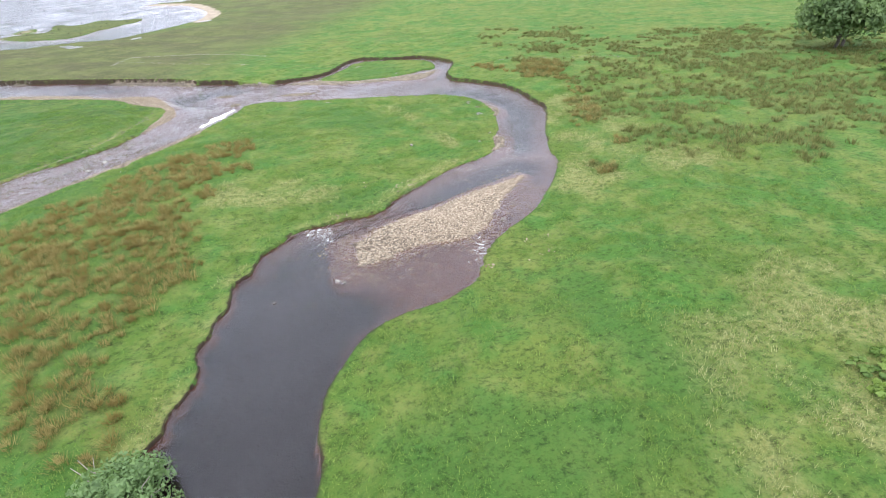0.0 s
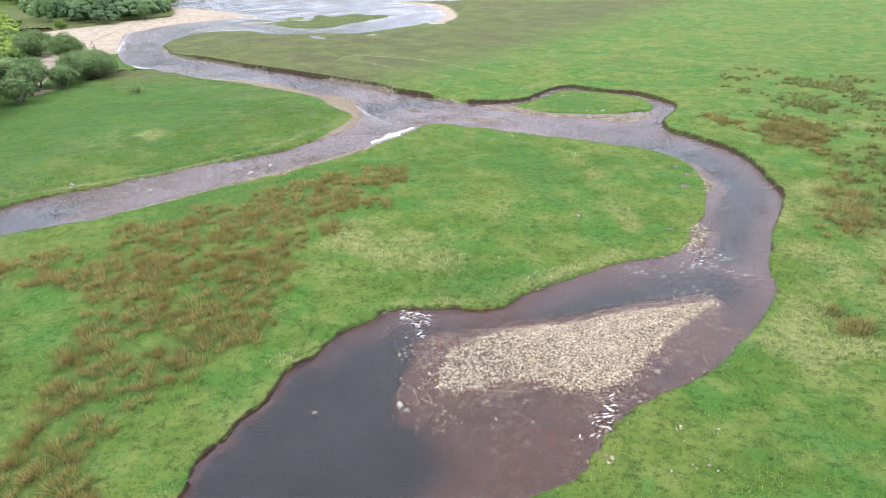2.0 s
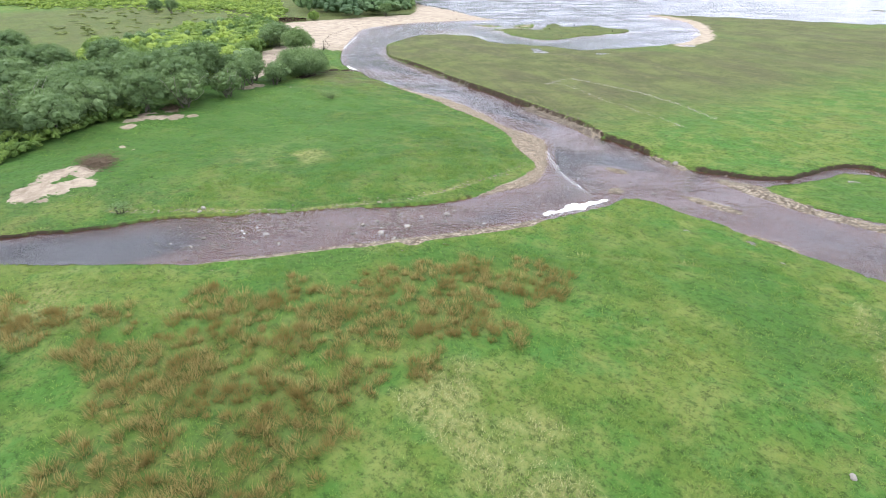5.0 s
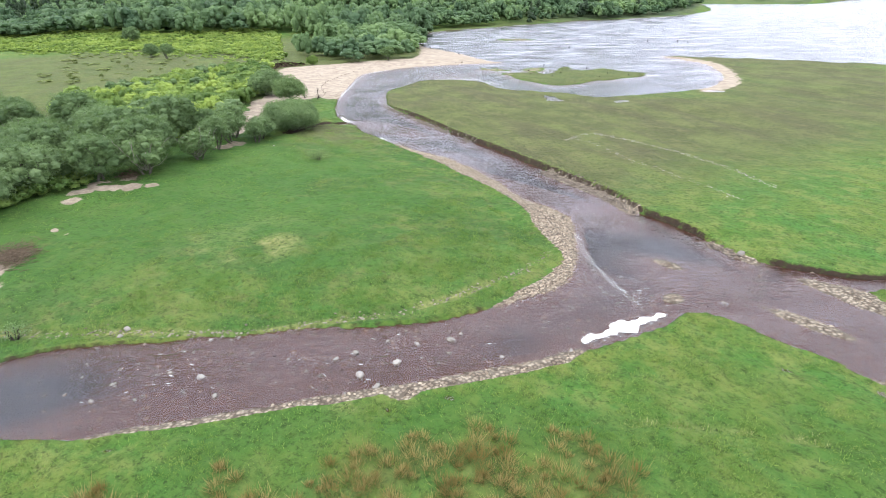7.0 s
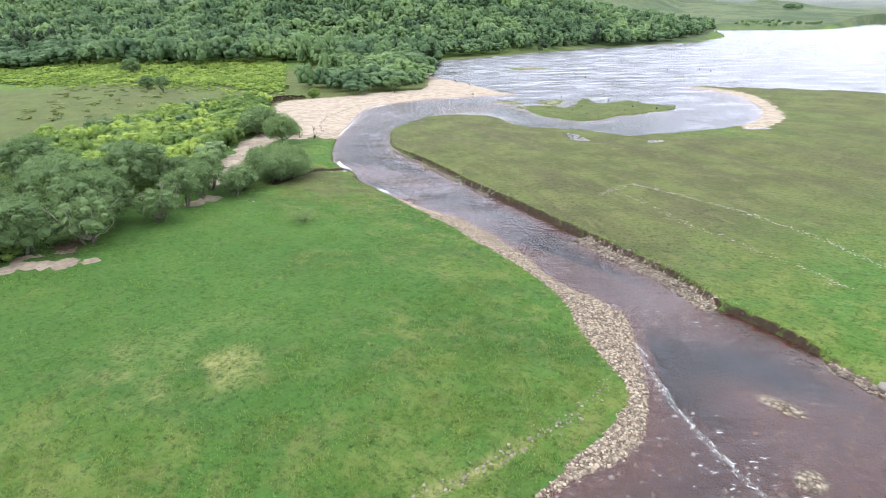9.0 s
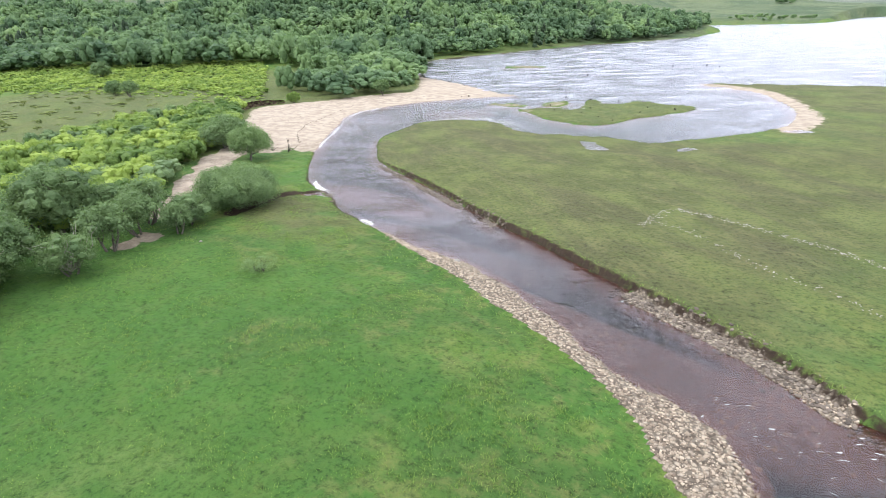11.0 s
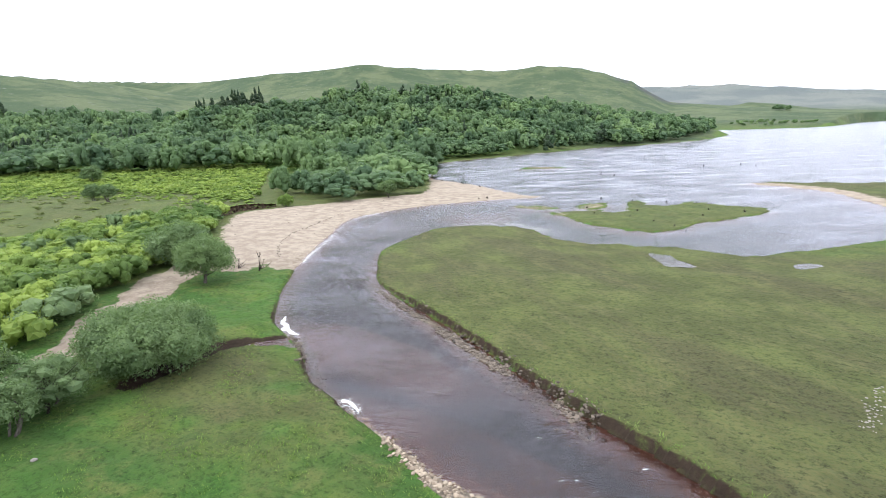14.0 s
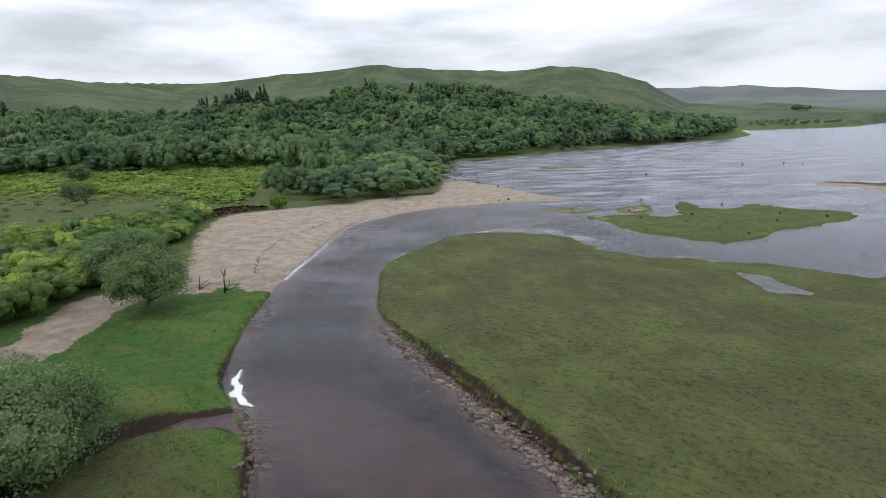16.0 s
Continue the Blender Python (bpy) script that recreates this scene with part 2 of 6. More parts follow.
def blade_material(name, a, b, c):
    n = Nodes(name)
    col = n.mix(n.ramp(island_random(n), 0.0, 0.7), a, b)
    col = n.mix(n.ramp(n.noise(0.35, 3), 0.45, 0.65), col, c)
    n.surface(col, 0.8, None, 0.15)
    face = n.out.inputs[0].links[0].from_socket
    thin = n.t.nodes.new("ShaderNodeBsdfTranslucent")
    n.put(thin.inputs[0], col)
    m = n.t.nodes.new("ShaderNodeMixShader")
    n.put(m.inputs[0], 0.45)
    n.put(m.inputs[1], face)
    n.put(m.inputs[2], thin.outputs[0])
    n.put(n.out.inputs[0], m.outputs[0])
    return n.mat


def stone_material(name, dark, light, scale=6.0):
    n = Nodes(name)
    own = n.t.nodes.new("ShaderNodeObjectInfo").outputs["Random"]
    col = n.mix(n.math("FRACT", n.math("ADD", island_random(n), own)), dark, light)
    col = n.mix(n.math("MULTIPLY", n.ramp(n.noise(scale, 4, 0.7), 0.5, 0.7), 0.5), col, dark)
    return n.surface(col, 0.85, n.bump(n.noise(scale * 3, 4, 0.7), 0.5, 0.03), 0.3)


def bark_material(name, dark, light):
    n = Nodes(name)
    col = n.mix(n.ramp(n.noise(9, 4, 0.7, (1, 1, 0.25, 0)), 0.3, 0.7), dark, light)
    return n.surface(col, 0.9, n.bump(n.noise(16, 4, 0.7, (1, 1, 0.2, 0)), 0.6, 0.03), 0.2)


def foam_material():
    n = Nodes("river_foam")
    col = n.mix(n.noise(7, 4, 0.7), (0.55, 0.545, 0.53), (0.78, 0.78, 0.77))
    return n.surface(col, 0.7, n.bump(n.noise(14, 3), 0.6, 0.04), 0.3)


GROUND, WATER, FOAM = ground_material(), water_material(), foam_material()
LEAF_ALDER = leaf_material("alder_leaves", (0.058, 0.104, 0.042), (0.160, 0.232, 0.094))
LEAF_WILLOW = leaf_material("willow_leaves", (0.064, 0.112, 0.048), (0.164, 0.236, 0.102))
LEAF_OAK = leaf_material("woodland_leaves", (0.044, 0.090, 0.044), (0.142, 0.222, 0.098), 0.03)
LEAF_PALE = leaf_material("pale_woodland_leaves", (0.068, 0.126, 0.052), (0.175, 0.262, 0.106), 0.03)
LEAF_PINE = leaf_material("conifer_needles", (0.026, 0.049, 0.026), (0.054, 0.086, 0.041), 0.03)
LEAF_SCRUB = leaf_material("scrub_leaves", (0.056, 0.112, 0.027), (0.172, 0.250, 0.060), 0.12)
LEAF_HEATH = leaf_material("rough_grass_clumps", (0.095, 0.128, 0.038), (0.180, 0.212, 0.072), 0.10)
LEAF_FERN = leaf_material("bracken_fronds", (0.112, 0.184, 0.036), (0.285, 0.368, 0.084), 0.10)
RUSH = blade_material("rush_blades", (0.105, 0.094, 0.026), (0.320, 0.256, 0.104), (0.180, 0.138, 0.044))
FAR_RUSH = blade_material("olive_rush_blades", (0.066, 0.088, 0.026), (0.190, 0.190, 0.074), (0.112, 0.118, 0.038))
GRASS = blade_material("grass_blades", (0.050, 0.118, 0.020), (0.190, 0.268, 0.066), (0.110, 0.195, 0.038))
PALE_GRASS = blade_material("pale_grass_blades", (0.17, 0.22, 0.07), (0.36, 0.36, 0.18), (0.24, 0.27, 0.105))
COBBLE = stone_material("pale_cobbles", (0.130, 0.096, 0.070), (0.400, 0.330, 0.250))
WET_COBBLE = stone_material("wet_cobbles", (0.085, 0.056, 0.044), (0.27, 0.200, 0.160))
BOULDER = stone_material("grey_boulders", (0.160, 0.144, 0.128), (0.288, 0.268, 0.248), 3.0)
BANK_STONE = stone_material("brown_bank_stones", (0.050, 0.040, 0.032), (0.190, 0.155, 0.124))
DARK_STONE = stone_material("dark_bank_stones", (0.090, 0.080, 0.058), (0.230, 0.205, 0.160))
BARK = bark_material("grey_bark", (0.040, 0.034, 0.027), (0.128, 0.116, 0.100))
DEAD = bark_material("bleached_wood", (0.160, 0.144, 0.120), (0.336, 0.312, 0.272))
STUMP = bark_material("wet_stump_wood", (0.014, 0.012, 0.010), (0.048, 0.040, 0.034))

# ---- mesh helpers ----


def soup(name, verts, size, mat, parent=None, label="", smooth=False):
    """One mesh of loose faces with `size` corners each."""
    verts = np.asarray(verts, np.float32).reshape(-1, 3)
    k = len(verts) // size
    me = bpy.data.meshes.new(name)
    me.vertices.add(len(verts))
    me.vertices.foreach_set("co", verts.ravel())
    me.loops.add(len(verts))
    me.loops.foreach_set("vertex_index", np.arange(len(verts), dtype=np.int32))
    me.polygons.add(k)
    me.polygons.foreach_set("loop_start", np.arange(k, dtype=np.int32) * size)
    me.materials.append(mat)
    me.update(calc_edges=True)
    ob = new(name, me)
    ob.parent = parent
    if label:
        ob["label"] = label
    return ob


def indexed(name, verts, faces, mat, parent=None, label="", smooth=True):
    """One mesh from shared corners; faces is an array with 3 or 4 columns."""
    verts, faces = np.asarray(verts, np.float32).reshape(-1, 3), np.asarray(faces, np.int32)
    me = bpy.data.meshes.new(name)
    me.vertices.add(len(verts))
    me.vertices.foreach_set("co", verts.ravel())
    me.loops.add(faces.size)
    me.loops.foreach_set("vertex_index", faces.ravel())
    me.polygons.add(len(faces))
    me.polygons.foreach_set("loop_start", np.arange(len(faces), dtype=np.int32) * faces.shape[1])
    me.polygons.foreach_set("use_smooth", np.full(len(faces), smooth))
    me.materials.append(mat)
    me.update(calc_edges=True)
    ob = new(name, me)
    ob.parent = parent
    if label:
        ob["label"] = label
    return ob


def part(name, bm, mat, parent, label=""):
    me = bpy.data.meshes.new(name)
    bm.to_mesh(me)
    bm.free()
    me.materials.append(mat)
    ob = new(name, me)
    ob.parent = parent
    if label:
        ob["label"] = label
    return ob


def fade(v, lo, hi):
    s = np.clip((v - lo) / (hi - lo), 0, 1)
    return s * s * (3 - 2 * s)


LATTICE = np.random.RandomState(11).rand(256, 256)


def value_noise(x, y, scale, octaves=3):
    """Smooth noise in the plan, about 0 to 1."""
    total, amp, norm = 0.0, 1.0, 0.0
    for _ in range(octaves):
        u, v = np.asarray(x) / scale + 37.7, np.asarray(y) / scale + 91.3
        i, j = np.floor(u).astype(int), np.floor(v).astype(int)
        fu, fv = u - i, v - j
        fu, fv = fu * fu * (3 - 2 * fu), fv * fv * (3 - 2 * fv)
        a, b = LATTICE[i % 256, j % 256], LATTICE[(i + 1) % 256, j % 256]
        c, d = LATTICE[i % 256, (j + 1) % 256], LATTICE[(i + 1) % 256, (j + 1) % 256]
        total = total + amp * ((a * (1 - fu) + b * fu) * (1 - fv) + (c * (1 - fu) + d * fu) * fv)
        norm, amp, scale = norm + amp, amp * 0.5, scale * 0.5
    return total / norm


def curve_through(points, step=0.9, ragged=0.0, seed=0, closed=False):
    """A smooth line through plan points, in short steps, with a ragged edge."""
    p = np.array(points, float)
    q = np.vstack([p[-1], p, p[0], p[1]]) if closed else np.vstack([2 * p[0] - p[1], p, 2 * p[-1] - p[-2]])
    out = []
    for a, b, c, d in zip(q[:-3], q[1:-2], q[2:-1], q[3:]):
        far = np.linalg.norm(c - b)
        k = int(np.clip(far / step, 1, 24))
        s = (np.arange(k) / k)[:, None]
        out.append(0.5 * (2 * b + (c - a) * s + (2 * a - 5 * b + 4 * c - d) * s**2 + (3 * b - a - 3 * c + d) * s**3))
    line = np.vstack(out + ([] if closed else [p[-1:]]))
    if ragged:
        t = np.gradient(line, axis=0)
        t /= np.linalg.norm(t, axis=1, keepdims=True) + 1e-9
        wob = value_noise(line[:, 0] + 50 * seed, line[:, 1], 1.7, 3) - 0.5
        line = line + np.stack([-t[:, 1], t[:, 0]], 1) * (wob * 2 * ragged)[:, None]
    return line


def inside(poly, x, y):
    poly = np.asarray(poly, float)
    x, y = np.asarray(x, float), np.asarray(y, float)
    hit = np.zeros(x.shape, bool)
    for (x0, y0), (x1, y1) in zip(poly, np.roll(poly, -1, 0)):
        if y0 != y1:
            hit ^= ((y0 > y) != (y1 > y)) & (x < (x1 - x0) * (y - y0) / (y1 - y0) + x0)
    return hit


def line_distance(line, x, y):
    """Distance to a plan line, and how far along it the nearest place lies (0 to its last index)."""
    best, where = np.full(np.shape(x), 1e9), np.zeros(np.shape(x))
    for k, (a, b) in enumerate(zip(line[:-1], line[1:])):
        vx, vy = b[0] - a[0], b[1] - a[1]
        s = np.clip(((x - a[0]) * vx + (y - a[1]) * vy) / (vx * vx + vy * vy + 1e-9), 0, 1)
        d = np.hypot(x - a[0] - s * vx, y - a[1] - s * vy)
        where = np.where(d < best, k + s, where)
        best = np.minimum(d, best)
    return best, where


# ---- the plan: banks of the streams, the lake shore and the gravel ----
TONGUE_STREAM = [(-25, -60), (-19, -10), (-16.4, 12), (-15.2, 17.5), (-14.7, 19), (-15, 20), (-14.5, 21.4), (-14.4, 22.7), (-14.6, 23.9), (-15.3, 25.4), (-15.1, 26.9), (-15.3, 28.5), (-14.9, 30), (-15.3, 32.7), (-14.6, 34), (-14.6, 36.2), (-13.3, 39.1), (-12.7, 40.4), (-10.9, 41.3), (-9.1, 42.1), (-6.7, 42.8), (-5.3, 44.2), (-4.4, 46.1), (-2.9, 48), (-0.5, 51), (1.6, 53.3), (5.3, 56.4)]
TONGUE_HEAD = [(6, 60.8), (6.8, 63.8), (6.9, 68.5), (6.4, 72.9), (5.1, 77.2), (3, 79.3), (-0.3, 80.8), (-3.2, 81.1), (-7, 81.4), (-12.4, 81.8), (-15.6, 81.6), (-19.9, 82.2), (-23.8, 82.2), (-26.7, 82.3), (-28.6, 82), (-29.8, 80.6)]
TONGUE_BRANCH = [(-29.8, 78.2), (-30.4, 76.2), (-31.1, 73.6), (-31.9, 71.4), (-32, 69.5), (-33, 66.8), (-34.2, 64.2), (-35.6, 61.5), (-36.5, 59.8), (-36.4, 58.3), (-37.8, 57.6), (-38.8, 55.8), (-40.8, 52.7), (-41.8, 50.3), (-43.5, 47.2), (-45.1, 44.6), (-46.5, 42.5), (-48.2, 40.6), (-51, 37.3), (-55.3, 32.6), (-59.4, 28.4), (-75, 12), (-140, -60)]
EAST_STREAM = [(-8.5, -60), (-6.4, -5), (-5.8, 10), (-5.8, 14.7), (-5.7, 15.6), (-5.9, 17.1), (-6.3, 18.3), (-6.5, 19.6), (-6.5, 20.9), (-6.3, 22.2), (-5.9, 23.5), (-5.4, 25), (-4.5, 26.4), (-3.2, 27.6), (-1.3, 28.7), (0.3, 29.3), (1.5, 30.4), (2.7, 31.7), (3.2, 32.8), (3.3, 34.4), (4, 36.1), (5.6, 38.7), (7.5, 41), (9, 43.3), (10.4, 46.8), (11.4, 49.8), (12.2, 52.3)]
EAST_BEND = [(12.4, 54), (12, 57.1), (12.6, 62.8), (13.6, 68.6), (13.9, 71.4), (12.8, 75.7), (11, 81.4), (8.7, 84.7), (4.9, 87.8), (2.3, 89.4), (1, 93), (1.9, 99), (1.8, 102.7), (-0.6, 105.8), (-4.4, 108.4), (-9.5, 108.2), (-14.9, 110), (-17.8, 107.9), (-19.2, 103.5), (-20.4, 99.4), (-23.2, 96.8), (-26.2, 95.4), (-29.8, 94.5)]
EAST_RIVER = [(-32.8, 95), (-38.5, 96.8), (-43.4, 97.6), (-46.6, 99.2), (-50, 100.4), (-54.8, 101.4), (-59.6, 102.4), (-64.2, 103.4), (-69, 104.4), (-73.6, 105.6), (-79.4, 106.6), (-84.4, 107.8), (-89.4, 109), (-95, 110.6), (-102.4, 112.2), (-108, 113.2), (-113.5, 114.6), (-118.5, 116.4), (-124, 120.2), (-129.2, 124), (-133.4, 128.6), (-137.2, 136.5), (-139.6, 144.3), (-136, 150.5), (-130.8, 153.5)]
EAST_LAKE = [(-126, 154.4), (-122.1, 152.4), (-118.3, 150.8), (-113.8, 150.1), (-109.5, 150.5), (-105.4, 153.4), (-103.7, 152), (-101.4, 154.7), (-98, 155.5), (-93.6, 156.1), (-88.4, 156.8), (-86.3, 161.2), (-83.6, 166), (-80.9, 172.6), (-77.9, 181.1), (-78.3, 191.8), (-83.3, 207.5), (-93, 222.5), (-101.3, 232.6), (-111.3, 237.8), (-122.6, 242.5), (-121, 247), (-112, 251.2), (-90, 259.5), (-70.5, 265), (-52, 270.5), (-36, 279), (-20, 290), (60, 330), (300, 420), (4200, 1300)]
WEST_BRANCH = [(-150, -60), (-82, 12), (-65, 29.6), (-62.2, 34), (-59.4, 38.8), (-58.2, 42.9), (-56, 46.2), (-53.7, 49.4), (-52.9, 51.2), (-51, 53.6), (-49.3, 56.7), (-47.8, 58.7), (-45.6, 61.2), (-44, 63.4), (-42.6, 65.8), (-41.3, 68.9), (-40.7, 71.2)]
WEST_RIVER = [(-41, 73.6), (-41, 77), (-42, 81.2), (-43, 82.2), (-45, 83.2), (-48.6, 85.2), (-52, 87.8), (-54.8, 89.2), (-58.4, 90.4), (-63, 91.5), (-69.7, 92.6), (-72.7, 93.4), (-77.6, 94), (-83.2, 94.8), (-86.7, 95.6), (-89.8, 95.7), (-93.2, 95.7), (-96.2, 95.8), (-98.8, 96.4), (-103, 98), (-106.4, 98.9), (-111.9, 99.5), (-116.7, 101.6), (-123.1, 105.2), (-131.8, 111.2)]
WEST_LAKE = [(-134.8, 113.7), (-140.6, 118.3), (-148.4, 125.2), (-161.4, 136.6), (-166.4, 143.5), (-167.9, 151), (-167.8, 159), (-166.4, 167), (-162.2, 176), (-158.8, 183), (-153.4, 191.2), (-165.3, 194), (-186, 202.3), (-207, 208.6), (-230, 216), (-266, 245), (-292, 270), (-302, 297), (-302, 340), (-305, 392), (-302, 457), (-285, 506), (-287, 588), (-345, 742), (-420, 800), (-450, 880), (-424, 950), (-374, 953), (-324, 951), (-300, 1000), (-320, 1150), (-305, 1320), (-100, 1450), (600, 1700), (4200, 2300)]
ISLET = [(-21, 94.8), (-16.9, 93.4), (-13, 93.6), (-8.5, 94.6), (-5.2, 96.2), (-3.6, 97.8), (-1.2, 98.6), (-1.6, 102), (-3.4, 105.2), (-7.4, 106.7), (-10.8, 106.9), (-13.8, 107.4), (-16.4, 105.9), (-17.8, 101.8), (-19.4, 98.2)]
LAKE_ISLAND = [(-125.4, 166.9), (-121.7, 165.2), (-116, 163.9), (-112.3, 162.9), (-109.5, 163.2), (-105.9, 166.3), (-105.4, 171.9), (-105.4, 177), (-103.3, 181.7), (-101.7, 189.8), (-100.8, 194.9), (-102.7, 199.4), (-106.9, 201.3), (-111.6, 200.4), (-116.4, 201.5), (-119, 201.1), (-118.4, 194.5), (-120.4, 191.5), (-123.7, 193.4), (-126.7, 195.7), (-129.6, 195.1), (-125, 186), (-122.5, 182.2), (-124.8, 179), (-127.3, 179.2), (-130.9, 176.9), (-131.6, 172.2)]
SAND_BARS = [[(-147.4, 173.8), (-145.8, 176.8), (-139.1, 178.8), (-137.4, 176.1), (-142.6, 172.8)], [(-225, 263.9), (-213, 263), (-207, 273), (-220, 275)], [(-134.5, 180.6), (-135.6, 184.9), (-134.5, 188.5), (-132.2, 188.8), (-129.9, 184.3), (-130.5, 180.3)], [(-134.9, 171.3), (-132.3, 173.8), (-130.2, 172.8), (-130.4, 169.2)]]
MID_GRAVEL = [(-8.6, 38.4), (-7.2, 39.5), (-4.9, 41.2), (-2.4, 42.7), (-0.1, 43.9), (1.8, 45.5), (3.7, 46.9), (5.8, 48.3), (8.1, 49.8), (7.8, 48.6), (6.6, 46.6), (5.5, 44.4), (4.5, 42), (3.7, 39.9), (2.4, 38), (0.8, 37.3), (-1.1, 37), (-2.6, 35.7), (-3.9, 34.2), (-5.7, 33.2), (-7.2, 33), (-7.6, 34.6), (-8, 36.4)]
TIP_GRAVEL = [(-40.6, 70.6), (-40.2, 72.9), (-39.2, 75.8), (-39.3, 78.3), (-41.4, 82.6), (-43.4, 85.1), (-46.4, 88.9), (-48.7, 90.8), (-51.6, 91.3), (-54.2, 91.4), (-58, 92), (-62.2, 93.8), (-66, 94.7), (-69.7, 95.8), (-73.2, 96.4), (-76.4, 96.7), (-79.2, 96.3), (-82, 95.8), (-85.2, 96), (-88, 95), (-80, 93), (-70, 91.5), (-58, 89), (-48, 83.5), (-42, 78)]
SIDE_GRAVELS = [
    [(5.2, 77.2), (7.6, 72.2), (7.2, 69.4), (6, 71), (4, 77)],
    [(5.4, 61.8), (7.1, 61.6), (7, 58.2), (5.8, 56.9), (4.4, 57)],
    [(-25.9, 93.2), (-21.9, 95), (-16.7, 93), (-12.9, 93), (-8.4, 94), (-5.4, 95.4), (-3.2, 95.6), (-0.6, 97.6), (-2.7, 92.6), (-5.5, 91.2), (-9, 91.7), (-13.5, 91.2), (-19.1, 91.6)],
    [(-17.8, 80.6), (-14.2, 80.6), (-13.6, 82.4), (-17.4, 82.6)],
    [(-31.6, 70.6), (-33.6, 65.6), (-37.2, 58), (-39.8, 53.6), (-43, 47.6), (-46, 42.4), (-46.6, 42.9), (-43.9, 48.2), (-41.2, 53.6), (-38.4, 58.6), (-35, 65.2), (-32.6, 71.2)],
    [(-34.5, 95.9), (-31.2, 95.2), (-29.2, 93.6), (-31, 93.5), (-34, 94.4)],
    [(-104.9, 98.7), (-108.8, 99.4), (-109.6, 97.6), (-106.4, 97.2)],
]

tongue = np.vstack([curve_through(TONGUE_STREAM + TONGUE_HEAD + TONGUE_BRANCH, 0.7, 0.22, 1)])
east = np.vstack([curve_through(EAST_STREAM + EAST_BEND + EAST_RIVER + EAST_LAKE, 0.8, 0.2, 2), [(4200, -60)]])
west = np.vstack([curve_through(WEST_BRANCH + WEST_RIVER + WEST_LAKE, 0.8, 0.2, 3), [(4200, 4200), (-4200, 4200), (-4200, -60)]])
islet = curve_through(ISLET, 0.7, 0.25, 4, True)
isle = curve_through(LAKE_ISLAND, 1.0, 1.3, 5, True)
bars = [curve_through(b, 1.0, 0.4, 6 + k, True) for k, b in enumerate(SAND_BARS)]
gravels = [curve_through(g, 0.7, 0.3, 9 + k, True) for k, g in enumerate([MID_GRAVEL, TIP_GRAVEL] + SIDE_GRAVELS)]

BEACH = [(-130.5, 112), (-133.5, 109.5), (-137.3, 109.4), (-137, 103), (-153.4, 109), (-177, 117.5), (-193, 127), (-194, 138), (-190, 147), (-189, 160), (-186, 172.8), (-188, 181), (-224, 211.5), (-234, 220), (-146, 200), (-145, 187), (-155, 165), (-157, 145), (-150, 134), (-134, 118)]
SPIT_SAND = [(-74, 178), (-73, 192), (-80, 210), (-90, 226), (-99, 236.5), (-110, 243), (-126, 246), (-126, 240), (-110, 235), (-99, 229), (-90, 218), (-82, 204), (-80, 186)]
PATH_LINE = np.array([(-143, 101.6), (-138, 96.2), (-131, 91.4), (-124, 86.6), (-117.5, 82.8), (-111, 78.2)], float)
PATH_WIDE = np.array([3.8, 3.1, 3.0, 2.8, 2.3, 1.2])
SAND_SPOTS = [(-104.5, 75.5, 1.7), (-103.2, 73, 1.4), (-95, 53.4, 1.8), (-93.4, 51.2, 1.7), (-91, 49.6, 1.2), (-92.4, 54, 1.6), (-95.6, 57.4, 1.5), (-91.6, 56.4, 1.4), (-90.4, 58.6, 0.9), (-82.4, 46.8, 1.3), (-80.6, 46.4, 1.2), (-77.2, 42.6, 1.5), (-75, 39.2, 3.2), (-72, 36, 3.2), (-70.6, 39, 2.2)]
INLET = np.array([(-104.5, 99.5), (-107.4, 98.6), (-108.6, 96.4), (-109.2, 93.8), (-108.8, 91.6), (-108.2, 89.6), (-106.6, 86)], float)

# crest lines of the hills: x, y, height; and how wide each slope is
HILLS = [
    (np.array([(-1500, -700, 130), (-1059, -32, 112), (-1065, 71, 121), (-1064, 129, 120), (-1109, 199, 120), (-1147, 282, 119), (-1122, 389, 98)], float), 620),
    (np.array([(-2600, 100, 240), (-1934, 427, 196), (-1697, 560, 173), (-1453, 653, 169), (-1299, 745, 169), (-1201, 812, 176), (-1146, 972, 166), (-1047, 1150, 158), (-994, 1196, 165), (-928, 1248, 160), (-884, 1279, 148), (-806, 1329, 116), (-732, 1370, 60)], float), 640),
    (np.array([(-472, 186, 15), (-553, 264, 45), (-534, 308, 38), (-509, 353, 50), (-480, 396, 47), (-476, 448, 50), (-472, 524, 41), (-451, 593, 33), (-422, 661, 22), (-392, 735, 8)], float), 172),
    (np.array([(-702, 1441, 26), (-646, 1465, 32), (-592, 1487, 55), (-517, 1513, 40), (-436, 1536, 27), (-352, 1555, 18), (-199, 1576, 12)], float), 300),
    (np.array([(-3300, 2200, 250), (-2235, 2955, 248), (-1819, 3226, 219), (-1413, 3420, 203), (-1156, 3513, 166), (-763, 3614, 120), (-308, 3674, 93), (600, 3700, 110)], float), 1400),
]


def hill_height(x, y):
    h = np.zeros(np.shape(x))
    for crest, wide in HILLS:
        near = (x > crest[:, 0].min() - wide) & (x < crest[:, 0].max() + wide) & (y > crest[:, 1].min() - wide) & (y < crest[:, 1].max() + wide)
        if near.any():
            d, k = line_distance(crest[:, :2], x[near], y[near])
            top = np.interp(k, np.arange(len(crest)), crest[:, 2])
            s = np.clip(1 - d / wide, 0, 1)
            h[near] = np.maximum(h[near], top * s * (0.6 + 0.4 * s))
    return h


